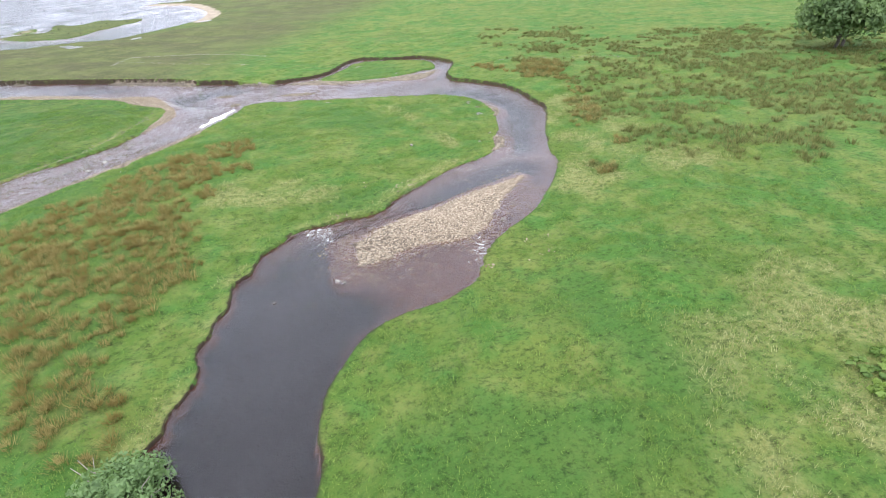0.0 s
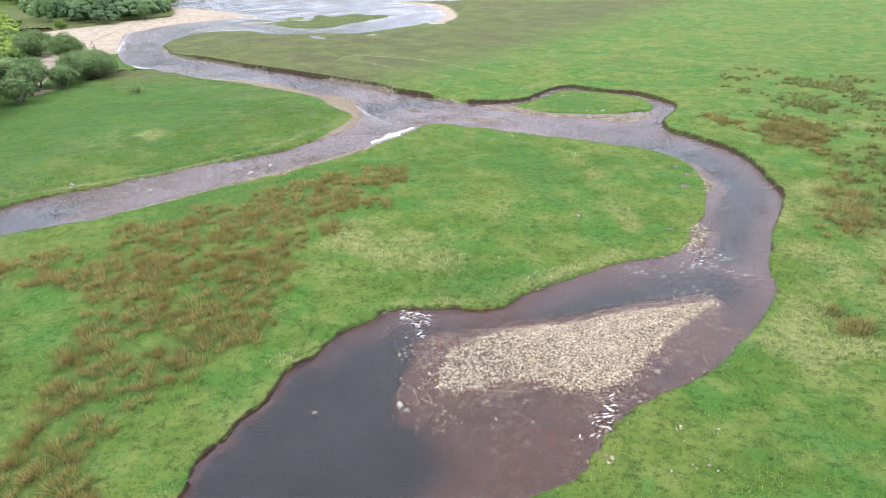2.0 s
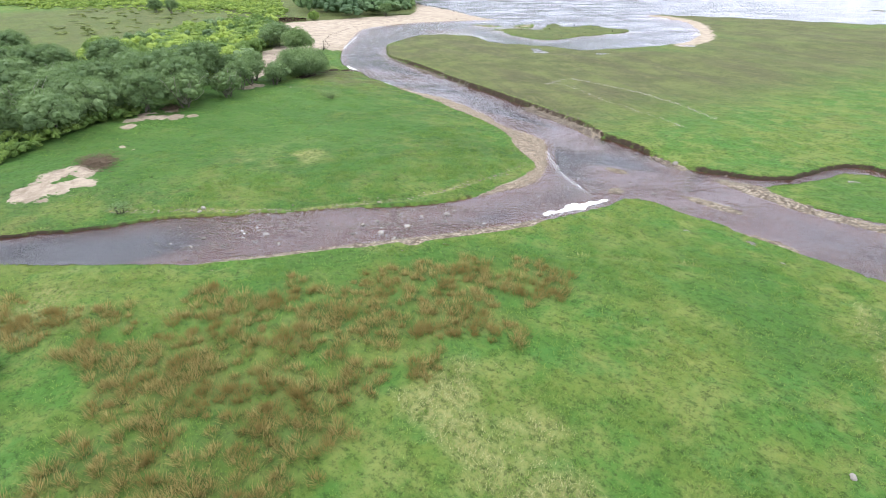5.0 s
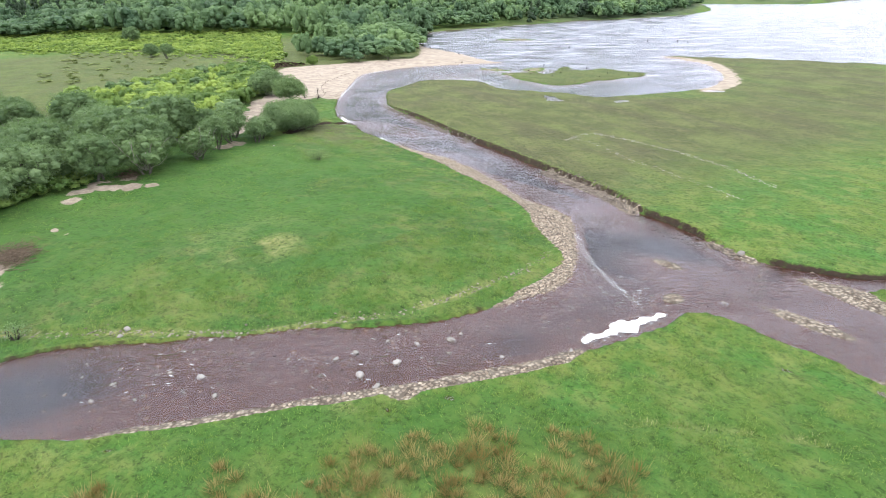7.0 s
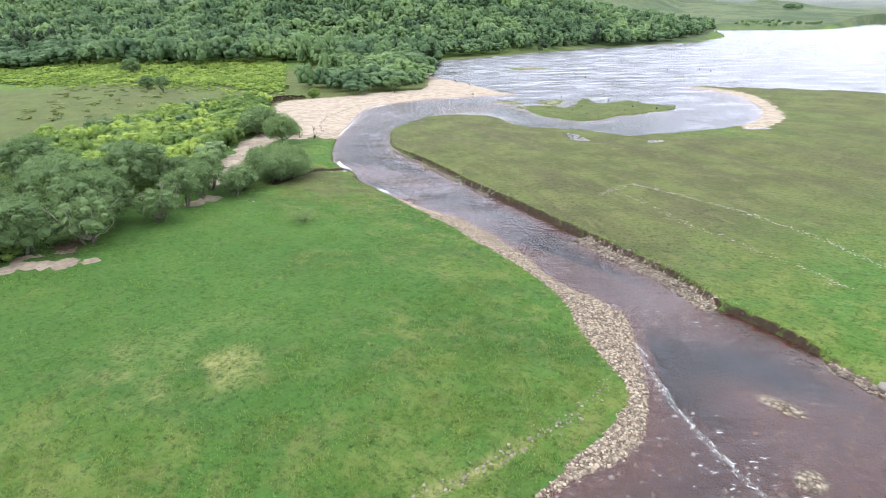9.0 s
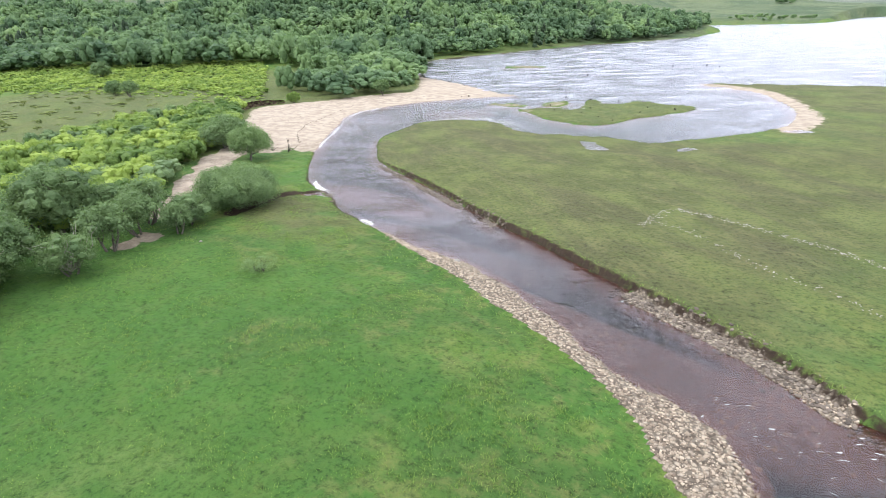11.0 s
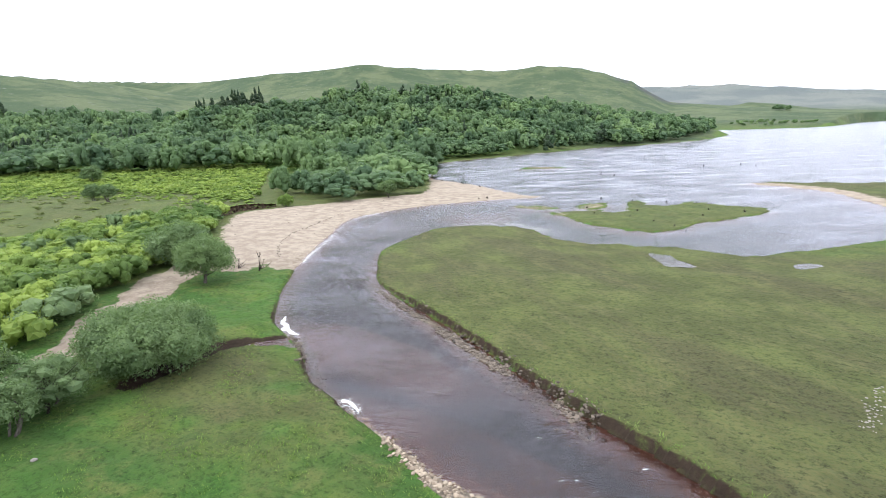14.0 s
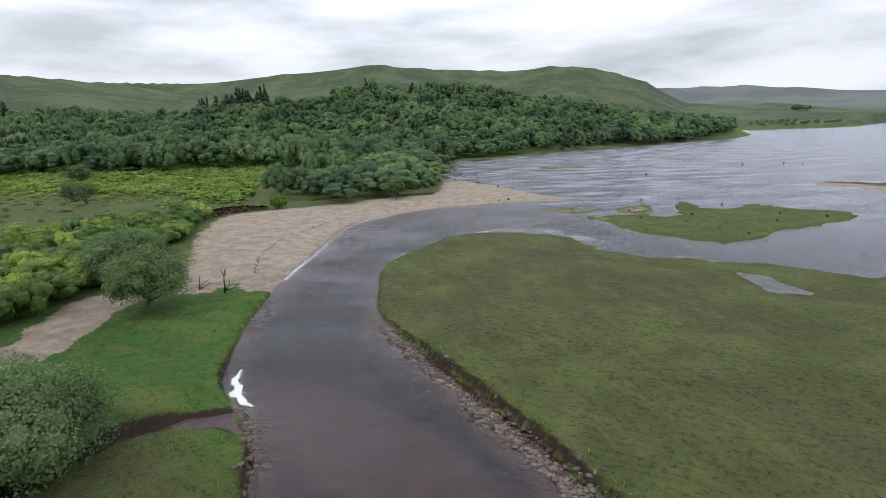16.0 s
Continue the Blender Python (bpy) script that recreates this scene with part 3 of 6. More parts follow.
# ---- ground: one sheet to the horizon ----
def spaced(lo, hi, cell, grow_lo, grow_hi, far_lo, far_hi):
    mid = list(np.arange(lo, hi, cell))
    left, right, c = [], [], cell
    while (left[-1] if left else lo) > far_lo:
        c *= grow_lo
        left.append((left[-1] if left else lo) - c)
    c = cell
    while (right[-1] if right else hi) < far_hi:
        c *= grow_hi
        right.append((right[-1] if right else mid[-1]) + c)
    return np.array(left[::-1] + mid + right)


GX = spaced(-114, 26, 0.36, 1.026, 1.06, -4000, 4000)
GY = spaced(14, 116, 0.36, 1.3, 1.028, -3000, 4000)
XX, YY = np.meshgrid(GX, GY)
CELL = np.minimum(np.gradient(GX)[None, :] + 0 * YY, np.gradient(GY)[:, None] + 0 * XX)


def raster(poly):
    """Inside mask of a closed plan line on the sheet's own grid."""
    x0, y0 = poly[:, 0], poly[:, 1]
    x1, y1 = np.roll(x0, -1), np.roll(y0, -1)
    mask = np.zeros(XX.shape, bool)
    for j, yy in enumerate(GY):
        cut = (y0 > yy) != (y1 > yy)
        if cut.any():
            xs = np.sort(x0[cut] + (yy - y0[cut]) * (x1[cut] - x0[cut]) / (y1[cut] - y0[cut]))
            mask[j] = np.searchsorted(xs, GX) % 2 == 1
    return mask


def edge_distance(lines, reach):
    """Distance from every corner of the sheet to the nearest of some lines, and that nearest place."""
    best = np.full(XX.shape, float(reach))
    nx, ny = XX.copy(), YY.copy()
    for line in lines:
        for a, b in zip(line, np.roll(line, -1, 0)):
            if max(abs(a[0]), abs(b[0]), abs(a[1]), abs(b[1])) > 2600:
                continue
            i0, i1 = np.searchsorted(GX, (min(a[0], b[0]) - reach, max(a[0], b[0]) + reach))
            j0, j1 = np.searchsorted(GY, (min(a[1], b[1]) - reach, max(a[1], b[1]) + reach))
            if i0 >= i1 or j0 >= j1:
                continue
            w = np.s_[j0:j1, i0:i1]
            vx, vy = b[0] - a[0], b[1] - a[1]
            s = np.clip(((XX[w] - a[0]) * vx + (YY[w] - a[1]) * vy) / (vx * vx + vy * vy + 1e-9), 0, 1)
            px, py = a[0] + s * vx, a[1] + s * vy
            d = np.hypot(XX[w] - px, YY[w] - py)
            m = d < best[w]
            best[w] = np.where(m, d, best[w])
            nx[w], ny[w] = np.where(m, px, nx[w]), np.where(m, py, ny[w])
    return best, nx, ny


is_tongue, is_east, is_west = raster(tongue), raster(east), raster(west)
is_islet, is_isle = raster(islet), raster(isle)
is_bar = np.any([raster(b) for b in bars], axis=0)
land = is_tongue | is_east | is_west | is_islet | is_isle | is_bar
shore_d, shore_x, shore_y = edge_distance([tongue, east, west, islet, isle] + bars, 14.0)
is_gravel = np.any([raster(g) for g in gravels], axis=0)
gravel_d, _, _ = edge_distance(gravels, 4.0)
beach_line, spit_line = curve_through(BEACH, 3.0, 0.8, 31, True), curve_through(SPIT_SAND, 3.0, 0.8, 32, True)
is_beach, is_spit = raster(beach_line), raster(spit_line)
sandy_d, _, _ = edge_distance([beach_line, spit_line], 8.0)

# corners close to a bank slide onto it
snap = (shore_d < 0.5 * CELL) & (CELL < 6)
VX, VY = np.where(snap, shore_x, XX), np.where(snap, shore_y, YY)
toe = ~land & ~snap & (shore_d < 1.5 * CELL) & (CELL < 3)
near_by = np.where(toe, (0.1 + (shore_d - 0.5 * CELL) * (1.5 - 0.1 / CELL)) / np.maximum(shore_d, 1e-6), 1.0)
VX, VY = np.where(toe, shore_x + (XX - shore_x) * near_by, VX), np.where(toe, shore_y + (YY - shore_y) * near_by, VY)
solid = land | snap
dist = np.where(snap, 0.0, shore_d)

bank_top = 0.10 + 0.22 * value_noise(VX, VY, 16, 2)
bank_top = bank_top + is_east * (0.50 * fade(VX, -22, -34) * fade(VX, -118, -104) + 0.2 * fade(VX, -40, -20) * fade(VY, 60, 75)) * fade(VY, 140, 122)
bank_top = bank_top + is_west * 0.3 * fade(VX, -88, -92) * fade(VX, -122, -112)
bank_top = bank_top * (1 - 0.55 * fade(gravel_d, 2.0, 0.4))
bank_top = np.where(is_tongue, bank_top * np.where(VY > 57, 0.55, 0.75), bank_top)
bank_top = np.where(is_isle | (is_east & (VY > 140)), 0.16 + 0.1 * value_noise(VX, VY, 9, 2), bank_top)
bank_top = np.where(is_bar, 0.07, np.where(is_islet, bank_top * 0.5, bank_top))
rise = fade(dist, 0, 14)
swell = (value_noise(VX, VY, 22, 3) - 0.4) * 1.1 * rise * np.where(is_isle | is_bar, 0.1, 1) + 0.25 * rise
tuft = (value_noise(VX, VY, 1.15, 2) - 0.5) * 0.34 * fade(dist, 0, 1.2) * np.where(is_east & (VX < -30), 0.4, 1.0) * (CELL < 2)
z_land = bank_top + np.where(is_isle | is_bar, 0.3, 1.0) * swell + tuft
soft = (is_beach & (is_west | snap)) | (is_spit & (is_east | snap))
z_land = np.where(soft, 0.03 + 0.05 * dist + 0.05 * (value_noise(VX, VY, 6, 3) - 0.4) * fade(dist, 0, 3), z_land)
in_d, in_k = line_distance(INLET, VX, VY)
z_land = np.where(is_west, z_land - 0.5 * fade(in_d, 1.4, 0.25), z_land)
OLD_BANK = np.array([(-62.7, 40.4), (-57.6, 46.6), (-51.6, 53), (-49.4, 55.7), (-47.4, 60.2), (-45.2, 64.1), (-43.9, 69), (-43.5, 73.9), (-43.3, 78.1), (-43.8, 81.6)])
old_d, _ = line_distance(OLD_BANK, VX, VY)
z_land = np.where(is_west & (in_d > 3), np.maximum(z_land - 0.3 * fade(old_d, 0.9, 0.2), 0.07), z_land)
SHEEP_TRACK = np.array([(-33, 58), (-30.8, 61.7), (-28.9, 64.1), (-26.3, 66.7), (-24, 69), (-21.6, 70.9), (-18.5, 73.2), (-16.2, 74.9)])
sheep_d, _ = line_distance(SHEEP_TRACK, VX, VY)
terrace = np.abs(((0.82 * VX + 0.57 * VY + 2.2 * value_noise(VX, VY, 7, 2)) / 1.9) % 1 - 0.5)
z_land = np.where(is_tongue, np.maximum(z_land - 0.16 * fade(sheep_d, 0.6, 0.1) - 0.13 * fade(terrace, 0.22, 0.02) * fade(VX, -22, -30) * fade(VY, 46, 54) * fade(dist, 0.3, 1.5), np.minimum(z_land, 0.07)), z_land)
hills = hill_height(VX, VY)
z_land = z_land + hills * (1 + 0.05 * (value_noise(VX, VY, 150, 4) - 0.5))
shallow = np.zeros(XX.shape)
for cx, cy, rx, ry, amount in ((-1, 36, 9, 8, 1.0), (5, 50, 12, 9, 0.9), (-45, 57, 13, 24, 1.0), (-26, 87, 18, 7, 1.0), (-36, 77, 8, 11, 0.85), (-48, 94, 10, 5, 0.9), (-60, 95, 22, 3.5, 0.9), (-80, 99, 18, 4, 0.7), (-9, 88, 16, 6, 0.8), (-100, 103.4, 16, 5, 0.9), (-145, 160, 14, 12, 0.9)):
    shallow = np.maximum(shallow, amount * fade(np.hypot((VX - cx) / rx, (VY - cy) / ry), 1.15, 0.5))
channel_d, _ = line_distance(np.array([(-10.5, 40.6), (-4.6, 42.9), (-1, 46.4), (3.3, 50.6), (6.8, 53.6), (9.8, 52.6), (10.2, 49)], float), VX, VY)
shallow = shallow * (1 - 0.8 * fade(channel_d, 2.4, 1.0))
depth = (0.10 + 0.28 * shore_d) * (1 - 0.86 * shallow) + 0.05
deep = (VY < 46) * fade(VX + 0.35 * VY, 10, -6) * fade(VY, 44, 28)
depth = depth + deep * 0.75 * fade(shore_d, 0.0, 0.3)
depth = np.minimum(depth, 1.3 - 0.98 * shallow) * (0.8 + 0.4 * value_noise(VX, VY, 5, 3))
cobbly = (value_noise(VX, VY, 0.7, 2) - 0.5) * 0.13
z_bed = -depth + cobbly * fade(shore_d, 0, 1)
conf = np.zeros(XX.shape)
for cx, cy, rx, ry in ((-35, 87.8, 2.2, 1.0), (-31.6, 82.4, 1.2, 1.5), (-23, 86.4, 4.4, 1.2)):
    conf = np.maximum(conf, fade(np.hypot((VX - cx) / rx, (VY - cy) / ry), 1.25, 0.3))
strand_d, _ = line_distance(np.array([(-44.5, 97.2), (-47, 98.4), (-50, 99.4), (-54.5, 100.4), (-57.4, 101), (-60.5, 101.6)]), VX, VY)
conf = np.maximum(conf, 0.9 * fade(strand_d, 1.5, 0.5))
strand_d, _ = line_distance(np.array([(-66, 102.8), (-74, 104.6), (-84, 106.8), (-94, 109), (-101, 110.8), (-108, 112.2), (-114, 113.6)]), VX, VY)
conf = np.maximum(conf, 0.7 * fade(strand_d, 1.0, 0.3) * fade(VX, -76, -80) * (value_noise(VX, VY, 5, 2) > 0.4))
z_bed = np.where(conf > 0, np.maximum(z_bed, -0.24 + 0.36 * conf + cobbly), z_bed)
low_end = fade(0.75 * VX + 0.66 * VY, 31, 16) * (VX > -12) * (VY < 52)
z_grav = 0.02 + 0.16 * np.minimum(gravel_d, 1.6) + cobbly * 0.8 - 0.24 * low_end
z_out = np.where(is_gravel & ~snap, z_grav, np.where(gravel_d < 1.2, np.maximum(z_bed, -0.02 - 0.16 * gravel_d + cobbly * 0.5 - 0.24 * low_end), z_bed))
POOLS = [[(-99.6, 148.9), (-98.2, 148.9), (-96.8, 149.7), (-95.4, 148), (-93.9, 147.2), (-92.1, 146.2), (-91, 145.3), (-92.6, 144.6), (-94.2, 143.8), (-96.3, 145.5)], [(-83.3, 153.8), (-82.6, 155.3), (-81.6, 155.8), (-80.4, 155), (-81.4, 152.8), (-82.5, 152.4)], [(-76, 179.4), (-73.6, 182.4), (-71, 181.8), (-73.4, 179.2)]]
pools = [curve_through(p[::-1], 0.5, 0.3, 20 + k, True) for k, p in enumerate(POOLS)]
pool_d, _, _ = edge_distance(pools, 6.0)
in_pool = np.any([raster(p) for p in pools], axis=0)
z_land = np.where(in_pool, 0.2, z_land + (0.36 - z_land) * fade(pool_d, 6.0, 0.5) * is_east)
VZ = np.where(solid, z_land, z_out)


def field(values, x, y):
    """A value of the sheet at plan places."""
    x, y = np.asarray(x, float), np.asarray(y, float)
    i = np.clip(np.searchsorted(GX, x) - 1, 0, len(GX) - 2)
    j = np.clip(np.searchsorted(GY, y) - 1, 0, len(GY) - 2)
    u, v = (x - GX[i]) / (GX[i + 1] - GX[i]), (y - GY[j]) / (GY[j + 1] - GY[j])
    return (values[j, i] * (1 - u) + values[j, i + 1] * u) * (1 - v) + (values[j + 1, i] * (1 - u) + values[j + 1, i + 1] * u) * v


def ground_at(x, y):
    return field(VZ, x, y)


RUSH_SPOTS = [(-45, 28.4, 4), (-41, 33.3, 3.5), (-37.8, 40.1, 4), (-36.7, 48.4, 2.5), (-29.9, 56.3, 4), (-25.6, 61, 3), (-27.4, 49.7, 4), (-26.6, 43.3, 3.5), (-28.6, 37.4, 4.5), (-34.5, 34, 4), (-30, 33.5, 3.5), (-23.8, 39.2, 3), (-27.8, 29.4, 3), (-25.6, 26, 3), (-23.2, 27.7, 2.5), (-22, 34.7, 3), (-23.6, 22.9, 3), (-19.5, 20.1, 3), (-31.5, 38, 4), (-32, 52.3, 3), (-32, 44.4, 4), (15.7, 91, 4)]
EAST_RUSH = [(27.5, 84, 7), (36.5, 75, 7), (44, 68, 7), (52, 64, 8), (20, 70.5, 4), (38, 89, 7), (46, 79, 8), (27, 64, 4), (16, 50, 2), (24, 86, 5), (20.4, 67, 4), (62, 70, 8), (70, 85, 8), (8, 95, 3), (-20, 130, 14), (-60, 165, 16), (20, 120, 12), (50, 110, 10)]


def spots(x, y, list_):
    v = np.zeros(np.shape(x))
    for cx, cy, r in list_:
        v = np.maximum(v, fade(np.hypot(x - cx, y - cy), r * 1.6, r * 0.3))
    return v


rush = spots(VX, VY, RUSH_SPOTS) * (0.25 + 0.75 * fade(value_noise(VX, VY, 2.2, 3), 0.32, 0.6)) * land
RUSH_FIELD = curve_through([(-48, 25), (-42, 36), (-39, 48), (-31, 59), (-22, 64), (-19, 54), (-20, 44), (-18.5, 34), (-18, 22), (-22, 15), (-30, 20), (-38, 24)], 1.0, 1.2, 40, True)
EAST_FIELD = curve_through([(15, 60), (20, 51), (40, 46), (90, 60), (100, 90), (70, 115), (20, 112), (9, 96), (17, 80)], 2.0, 2.0, 41, True)
field_d, _, _ = edge_distance([RUSH_FIELD, EAST_FIELD], 5.0)
field_in = fade(np.where(raster(RUSH_FIELD), 0.62, np.where(raster(EAST_FIELD), 0.56, 0)) * field_d / 5.0, 0, 0.6)
rush = np.maximum(rush, field_in * np.where(VX < 0, 0.8, 0.75) * fade(value_noise(VX, VY, 2.6, 4), 0.36, 0.62) * land)
LAWN = curve_through([(-52, 24), (-46.7, 27.3), (-40, 31.2), (-34.2, 32.8), (-30.2, 30), (-28.4, 26.6), (-26.4, 24.4), (-24.2, 21.5), (-28, 12), (-48, 12)], 1.0, 0.6, 42, True)
rush = rush * (1 - 0.92 * raster(LAWN))
rush = np.maximum(rush, 0.6 * spots(VX, VY, EAST_RUSH) * fade(value_noise(VX, VY, 4.5, 4), 0.32, 0.62) * land)
dry = np.maximum(spots(VX, VY, [(18.5, 21, 6), (18, 14, 5), (24, 26, 6), (14.5, 49, 4), (-18.5, 48, 5), (-66, 61, 7), (-47, 31, 4), (16, 60, 3), (18, 55, 4), (15.5, 66, 4), (17, 73, 4), (12.8, 45, 3), (21, 62, 4), (24, 50, 4), (-11.5, 47, 3)]), 0)
track_d, _ = line_distance(np.array([(-9.4, 78.5), (-5.9, 73.5), (-3.2, 68.2), (-0.5, 63.4), (1, 59.7), (1.9, 56.9)]), VX, VY)
dry = np.maximum(dry, 0.95 * fade(track_d, 1.6, 0.3))
dry = np.maximum(dry, 0.75 * fade(shore_d, 2.6, 0.3) * is_tongue * (VY < 56))
wall_d, _ = line_distance(np.array([(-62.7, 40.4), (-57.6, 46.6), (-51.6, 53), (-49.4, 55.7), (-47.4, 60.2), (-45.2, 64.1), (-43.9, 69), (-43.5, 73.9), (-43.3, 78.1), (-43.8, 81.6)]), VX, VY)
dry = np.maximum(dry, 0.9 * fade(wall_d, 0.9, 0.2))
dry = np.maximum(dry, 0.7 * fade(sheep_d, 0.7, 0.1))
dry = dry * fade(value_noise(VX, VY, 3.2, 4), 0.28, 0.68)
lush = spots(VX, VY, [(-7.5, 46, 4), (6, 22, 9), (3, 16, 6), (12, 30, 7), (-9, 68, 4), (-4, 74, 3), (-22, 73, 5), (-30, 62, 4), (-24, 66, 8), (-33, 56, 7), (-14, 72, 6), (-38, 50, 6), (-120, 100, 7), (-126, 105, 5), (-88, 76, 6), (-80, 84, 5), (-68, 70, 6), (-52, 64, 6), (-48, 76, 4), (-13, 100, 6), (-36, 99, 3)]) * fade(value_noise(VX, VY, 6, 3), 0.25, 0.6)
lush = np.maximum(lush, 0.85 * is_west * fade(shore_d, 4, 12) * (VX > -113) * fade(VX, -50, -62) * fade(value_noise(VX, VY, 7, 3), 0.22, 0.52))
marsh = is_east * fade(VX - 0.25 * (VY - 100), -32, -62)
marsh = np.maximum(marsh * fade(value_noise(VX, VY, 30, 3) + 0.2, 0.3, 0.6), np.where(is_isle | is_bar, 0.8, 0.0))
marsh = np.maximum(marsh, 0.75 * is_west * fade(VX, -135, -150) * fade(VX, -330, -300))
marsh = np.maximum(marsh, 0.95 * is_west * fade(np.hypot((VX + 99) / 15, (VY - 91) / 7), 1.2, 0.5) * fade(value_noise(VX, VY, 5, 3), 0.2, 0.5))
path_d, path_k = line_distance(PATH_LINE, VX, VY)
path_d = path_d + 2.6 * (value_noise(VX, VY, 3.5, 3) - 0.4)
on_path = is_west * fade(path_d - np.interp(path_k, np.arange(len(PATH_WIDE)), PATH_WIDE), 0.8, -0.8)
sand = np.maximum(0.5 + 0.5 * np.clip(np.where(is_beach | is_spit, 1, -1) * sandy_d / 3.0, -1, 1), np.maximum(on_path, is_west * spots(VX, VY, SAND_SPOTS) * fade(value_noise(VX, VY, 1.8, 3), 0.22, 0.5)))
sand = np.maximum(sand, is_bar * 0.5)
gravel_mask = np.maximum((is_gravel & ~solid) * 1.0, fade(gravel_d, 0.8, 0.0) * ~land * 0.6)
gravel_mask = np.maximum(gravel_mask, conf)
mud = is_west * np.maximum(fade(in_d, 1.9, 0.5), 0.55 * fade(shore_d, 1.0, 0.1) * fade(VX, -88, -92) * fade(VX, -114, -108))
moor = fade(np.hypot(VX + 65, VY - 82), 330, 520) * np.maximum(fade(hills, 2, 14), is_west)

rows_n, cols_n = XX.shape
corner = np.arange(rows_n * cols_n).reshape(rows_n, cols_n)
quads = np.stack([corner[:-1, :-1], corner[:-1, 1:], corner[1:, 1:], corner[1:, :-1]], -1).reshape(-1, 4)
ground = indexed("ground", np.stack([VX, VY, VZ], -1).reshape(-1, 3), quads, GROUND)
# ground more than 2300 m off takes on the painted haze colour
for key, values in (("rush", rush), ("dry", dry), ("lush", lush * land), ("marsh", marsh), ("sand", sand), ("gravel", gravel_mask), ("mud", mud), ("moor", moor), ("crag", fade(np.hypot((VX + 775) / 110, (VY - 1340) / 60), 1.3, 0.5)), ("far_haze", fade(np.hypot(VX + 65, VY - 82), 2300, 2900)), ("west", (is_west & (VX > -140)) * 1.0), ("bank", fade(CELL, 6, 4) * ~soft * fade(shore_d, np.maximum(0.75, 2.2 * CELL), np.maximum(0.36, CELL)))):
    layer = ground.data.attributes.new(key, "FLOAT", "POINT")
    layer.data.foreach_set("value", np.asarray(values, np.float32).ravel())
tagged(ground, "uneven green sheep pasture with cut earth banks and moorland hills", "ground", kind="structure")

water = indexed("water", [(-4000, -3000, 0), (4000, -3000, 0), (4000, 4000, 0), (-4000, 4000, 0)], [(0, 1, 2, 3)], WATER)
tagged(water, "peat-brown rippled stream and grey loch water", "water", kind="structure")

# ---- foliage ----
ICO = bmesh.new()
bmesh.ops.create_icosphere(ICO, subdivisions=1, radius=1)
ICO_V = np.array([v.co[:] for v in ICO.verts])
ICO_F = np.array([[v.index for v in f.verts] for f in ICO.faces])
ICO.free()
ICO2 = bmesh.new()
bmesh.ops.create_icosphere(ICO2, subdivisions=2, radius=1)
ICO2_V = np.array([v.co[:] for v in ICO2.verts])
ICO2_F = np.array([[v.index for v in f.verts] for f in ICO2.faces])
ICO2.free()


def set_tone(ob, values):
    """How light a plant's leaves are, 0 to 1."""
    layer = ob.data.attributes.new("tone", "FLOAT", "POINT")
    layer.data.foreach_set("value", np.asarray(values, np.float32))


def unit(v):
    return v / (np.linalg.norm(v, axis=-1, keepdims=True) + 1e-9)


def leaf_cloud(rng, centres, radii, count, size, lift=0.35, slim=0.8, loose=0.34, inner=0.80):
    """Loose three-cornered leaf sprays over the skins of some round clumps."""
    centres, radii = np.asarray(centres, float), np.asarray(radii, float)
    pick = rng.choice(len(centres), count, p=radii.mean(1) ** 2 / (radii.mean(1) ** 2).sum())
    way = unit(rng.normal(size=(count, 3)) + (0, 0, lift))
    at = centres[pick] + way * radii[pick] * (inner + (1.12 - inner) * rng.rand(count, 1) + 0.16 * (loose - 0.3) * rng.normal(size=(count, 1)))
    face = unit(way + rng.normal(size=(count, 3)) * loose + (0, 0, 0.2))
    a = unit(np.cross(face, rng.normal(size=(count, 3))))
    b = np.cross(face, a)
    s = size * (0.6 + 0.8 * rng.rand(count, 1))
    return np.stack([at + a * s, at - a * s * 0.5 + b * s * slim, at - a * s * 0.5 - b * s * slim], 1)


def cores(rng, centres, radii, shrink=0.62):
    """The shaded inside of a crown: a lumpy small form in each clump."""
    out = []
    for c, r in zip(np.asarray(centres, float), np.asarray(radii, float)):
        v = ICO_V * (1 + 0.15 * rng.normal(size=(len(ICO_V), 1))) * r * shrink + c
        out.append(v[ICO_F])
    return np.concatenate(out)


def tube(points, radii, sides=6):
    """A tapering limb along some points."""
    p, r = np.asarray(points, float), np.asarray(radii, float)
    t = unit(np.gradient(p, axis=0))
    side = unit(np.cross(t, (0.31, 0.87, 0.38)))
    up = np.cross(t, side)
    ang = np.linspace(0, 2 * math.pi, sides, endpoint=False)
    ring = p[:, None] + r[:, None, None] * (np.cos(ang)[None, :, None] * side[:, None] + np.sin(ang)[None, :, None] * up[:, None])
    k = len(p)
    idx = np.arange(k * sides).reshape(k, sides)
    f = np.stack([idx[:-1], np.roll(idx[:-1], -1, 1), np.roll(idx[1:], -1, 1), idx[1:]], -1).reshape(-1, 4)
    return ring.reshape(-1, 3), f


def limb_line(rng, start, end, bow=0.12, k=6):
    start, end = np.asarray(start, float), np.asarray(end, float)
    s = np.linspace(0, 1, k)[:, None]
    far = np.linalg.norm(end - start)
    return start + (end - start) * s + np.sin(s * math.pi) * rng.normal(size=3) * bow * far + rng.normal(size=(k, 3)) * 0.03 * far * s


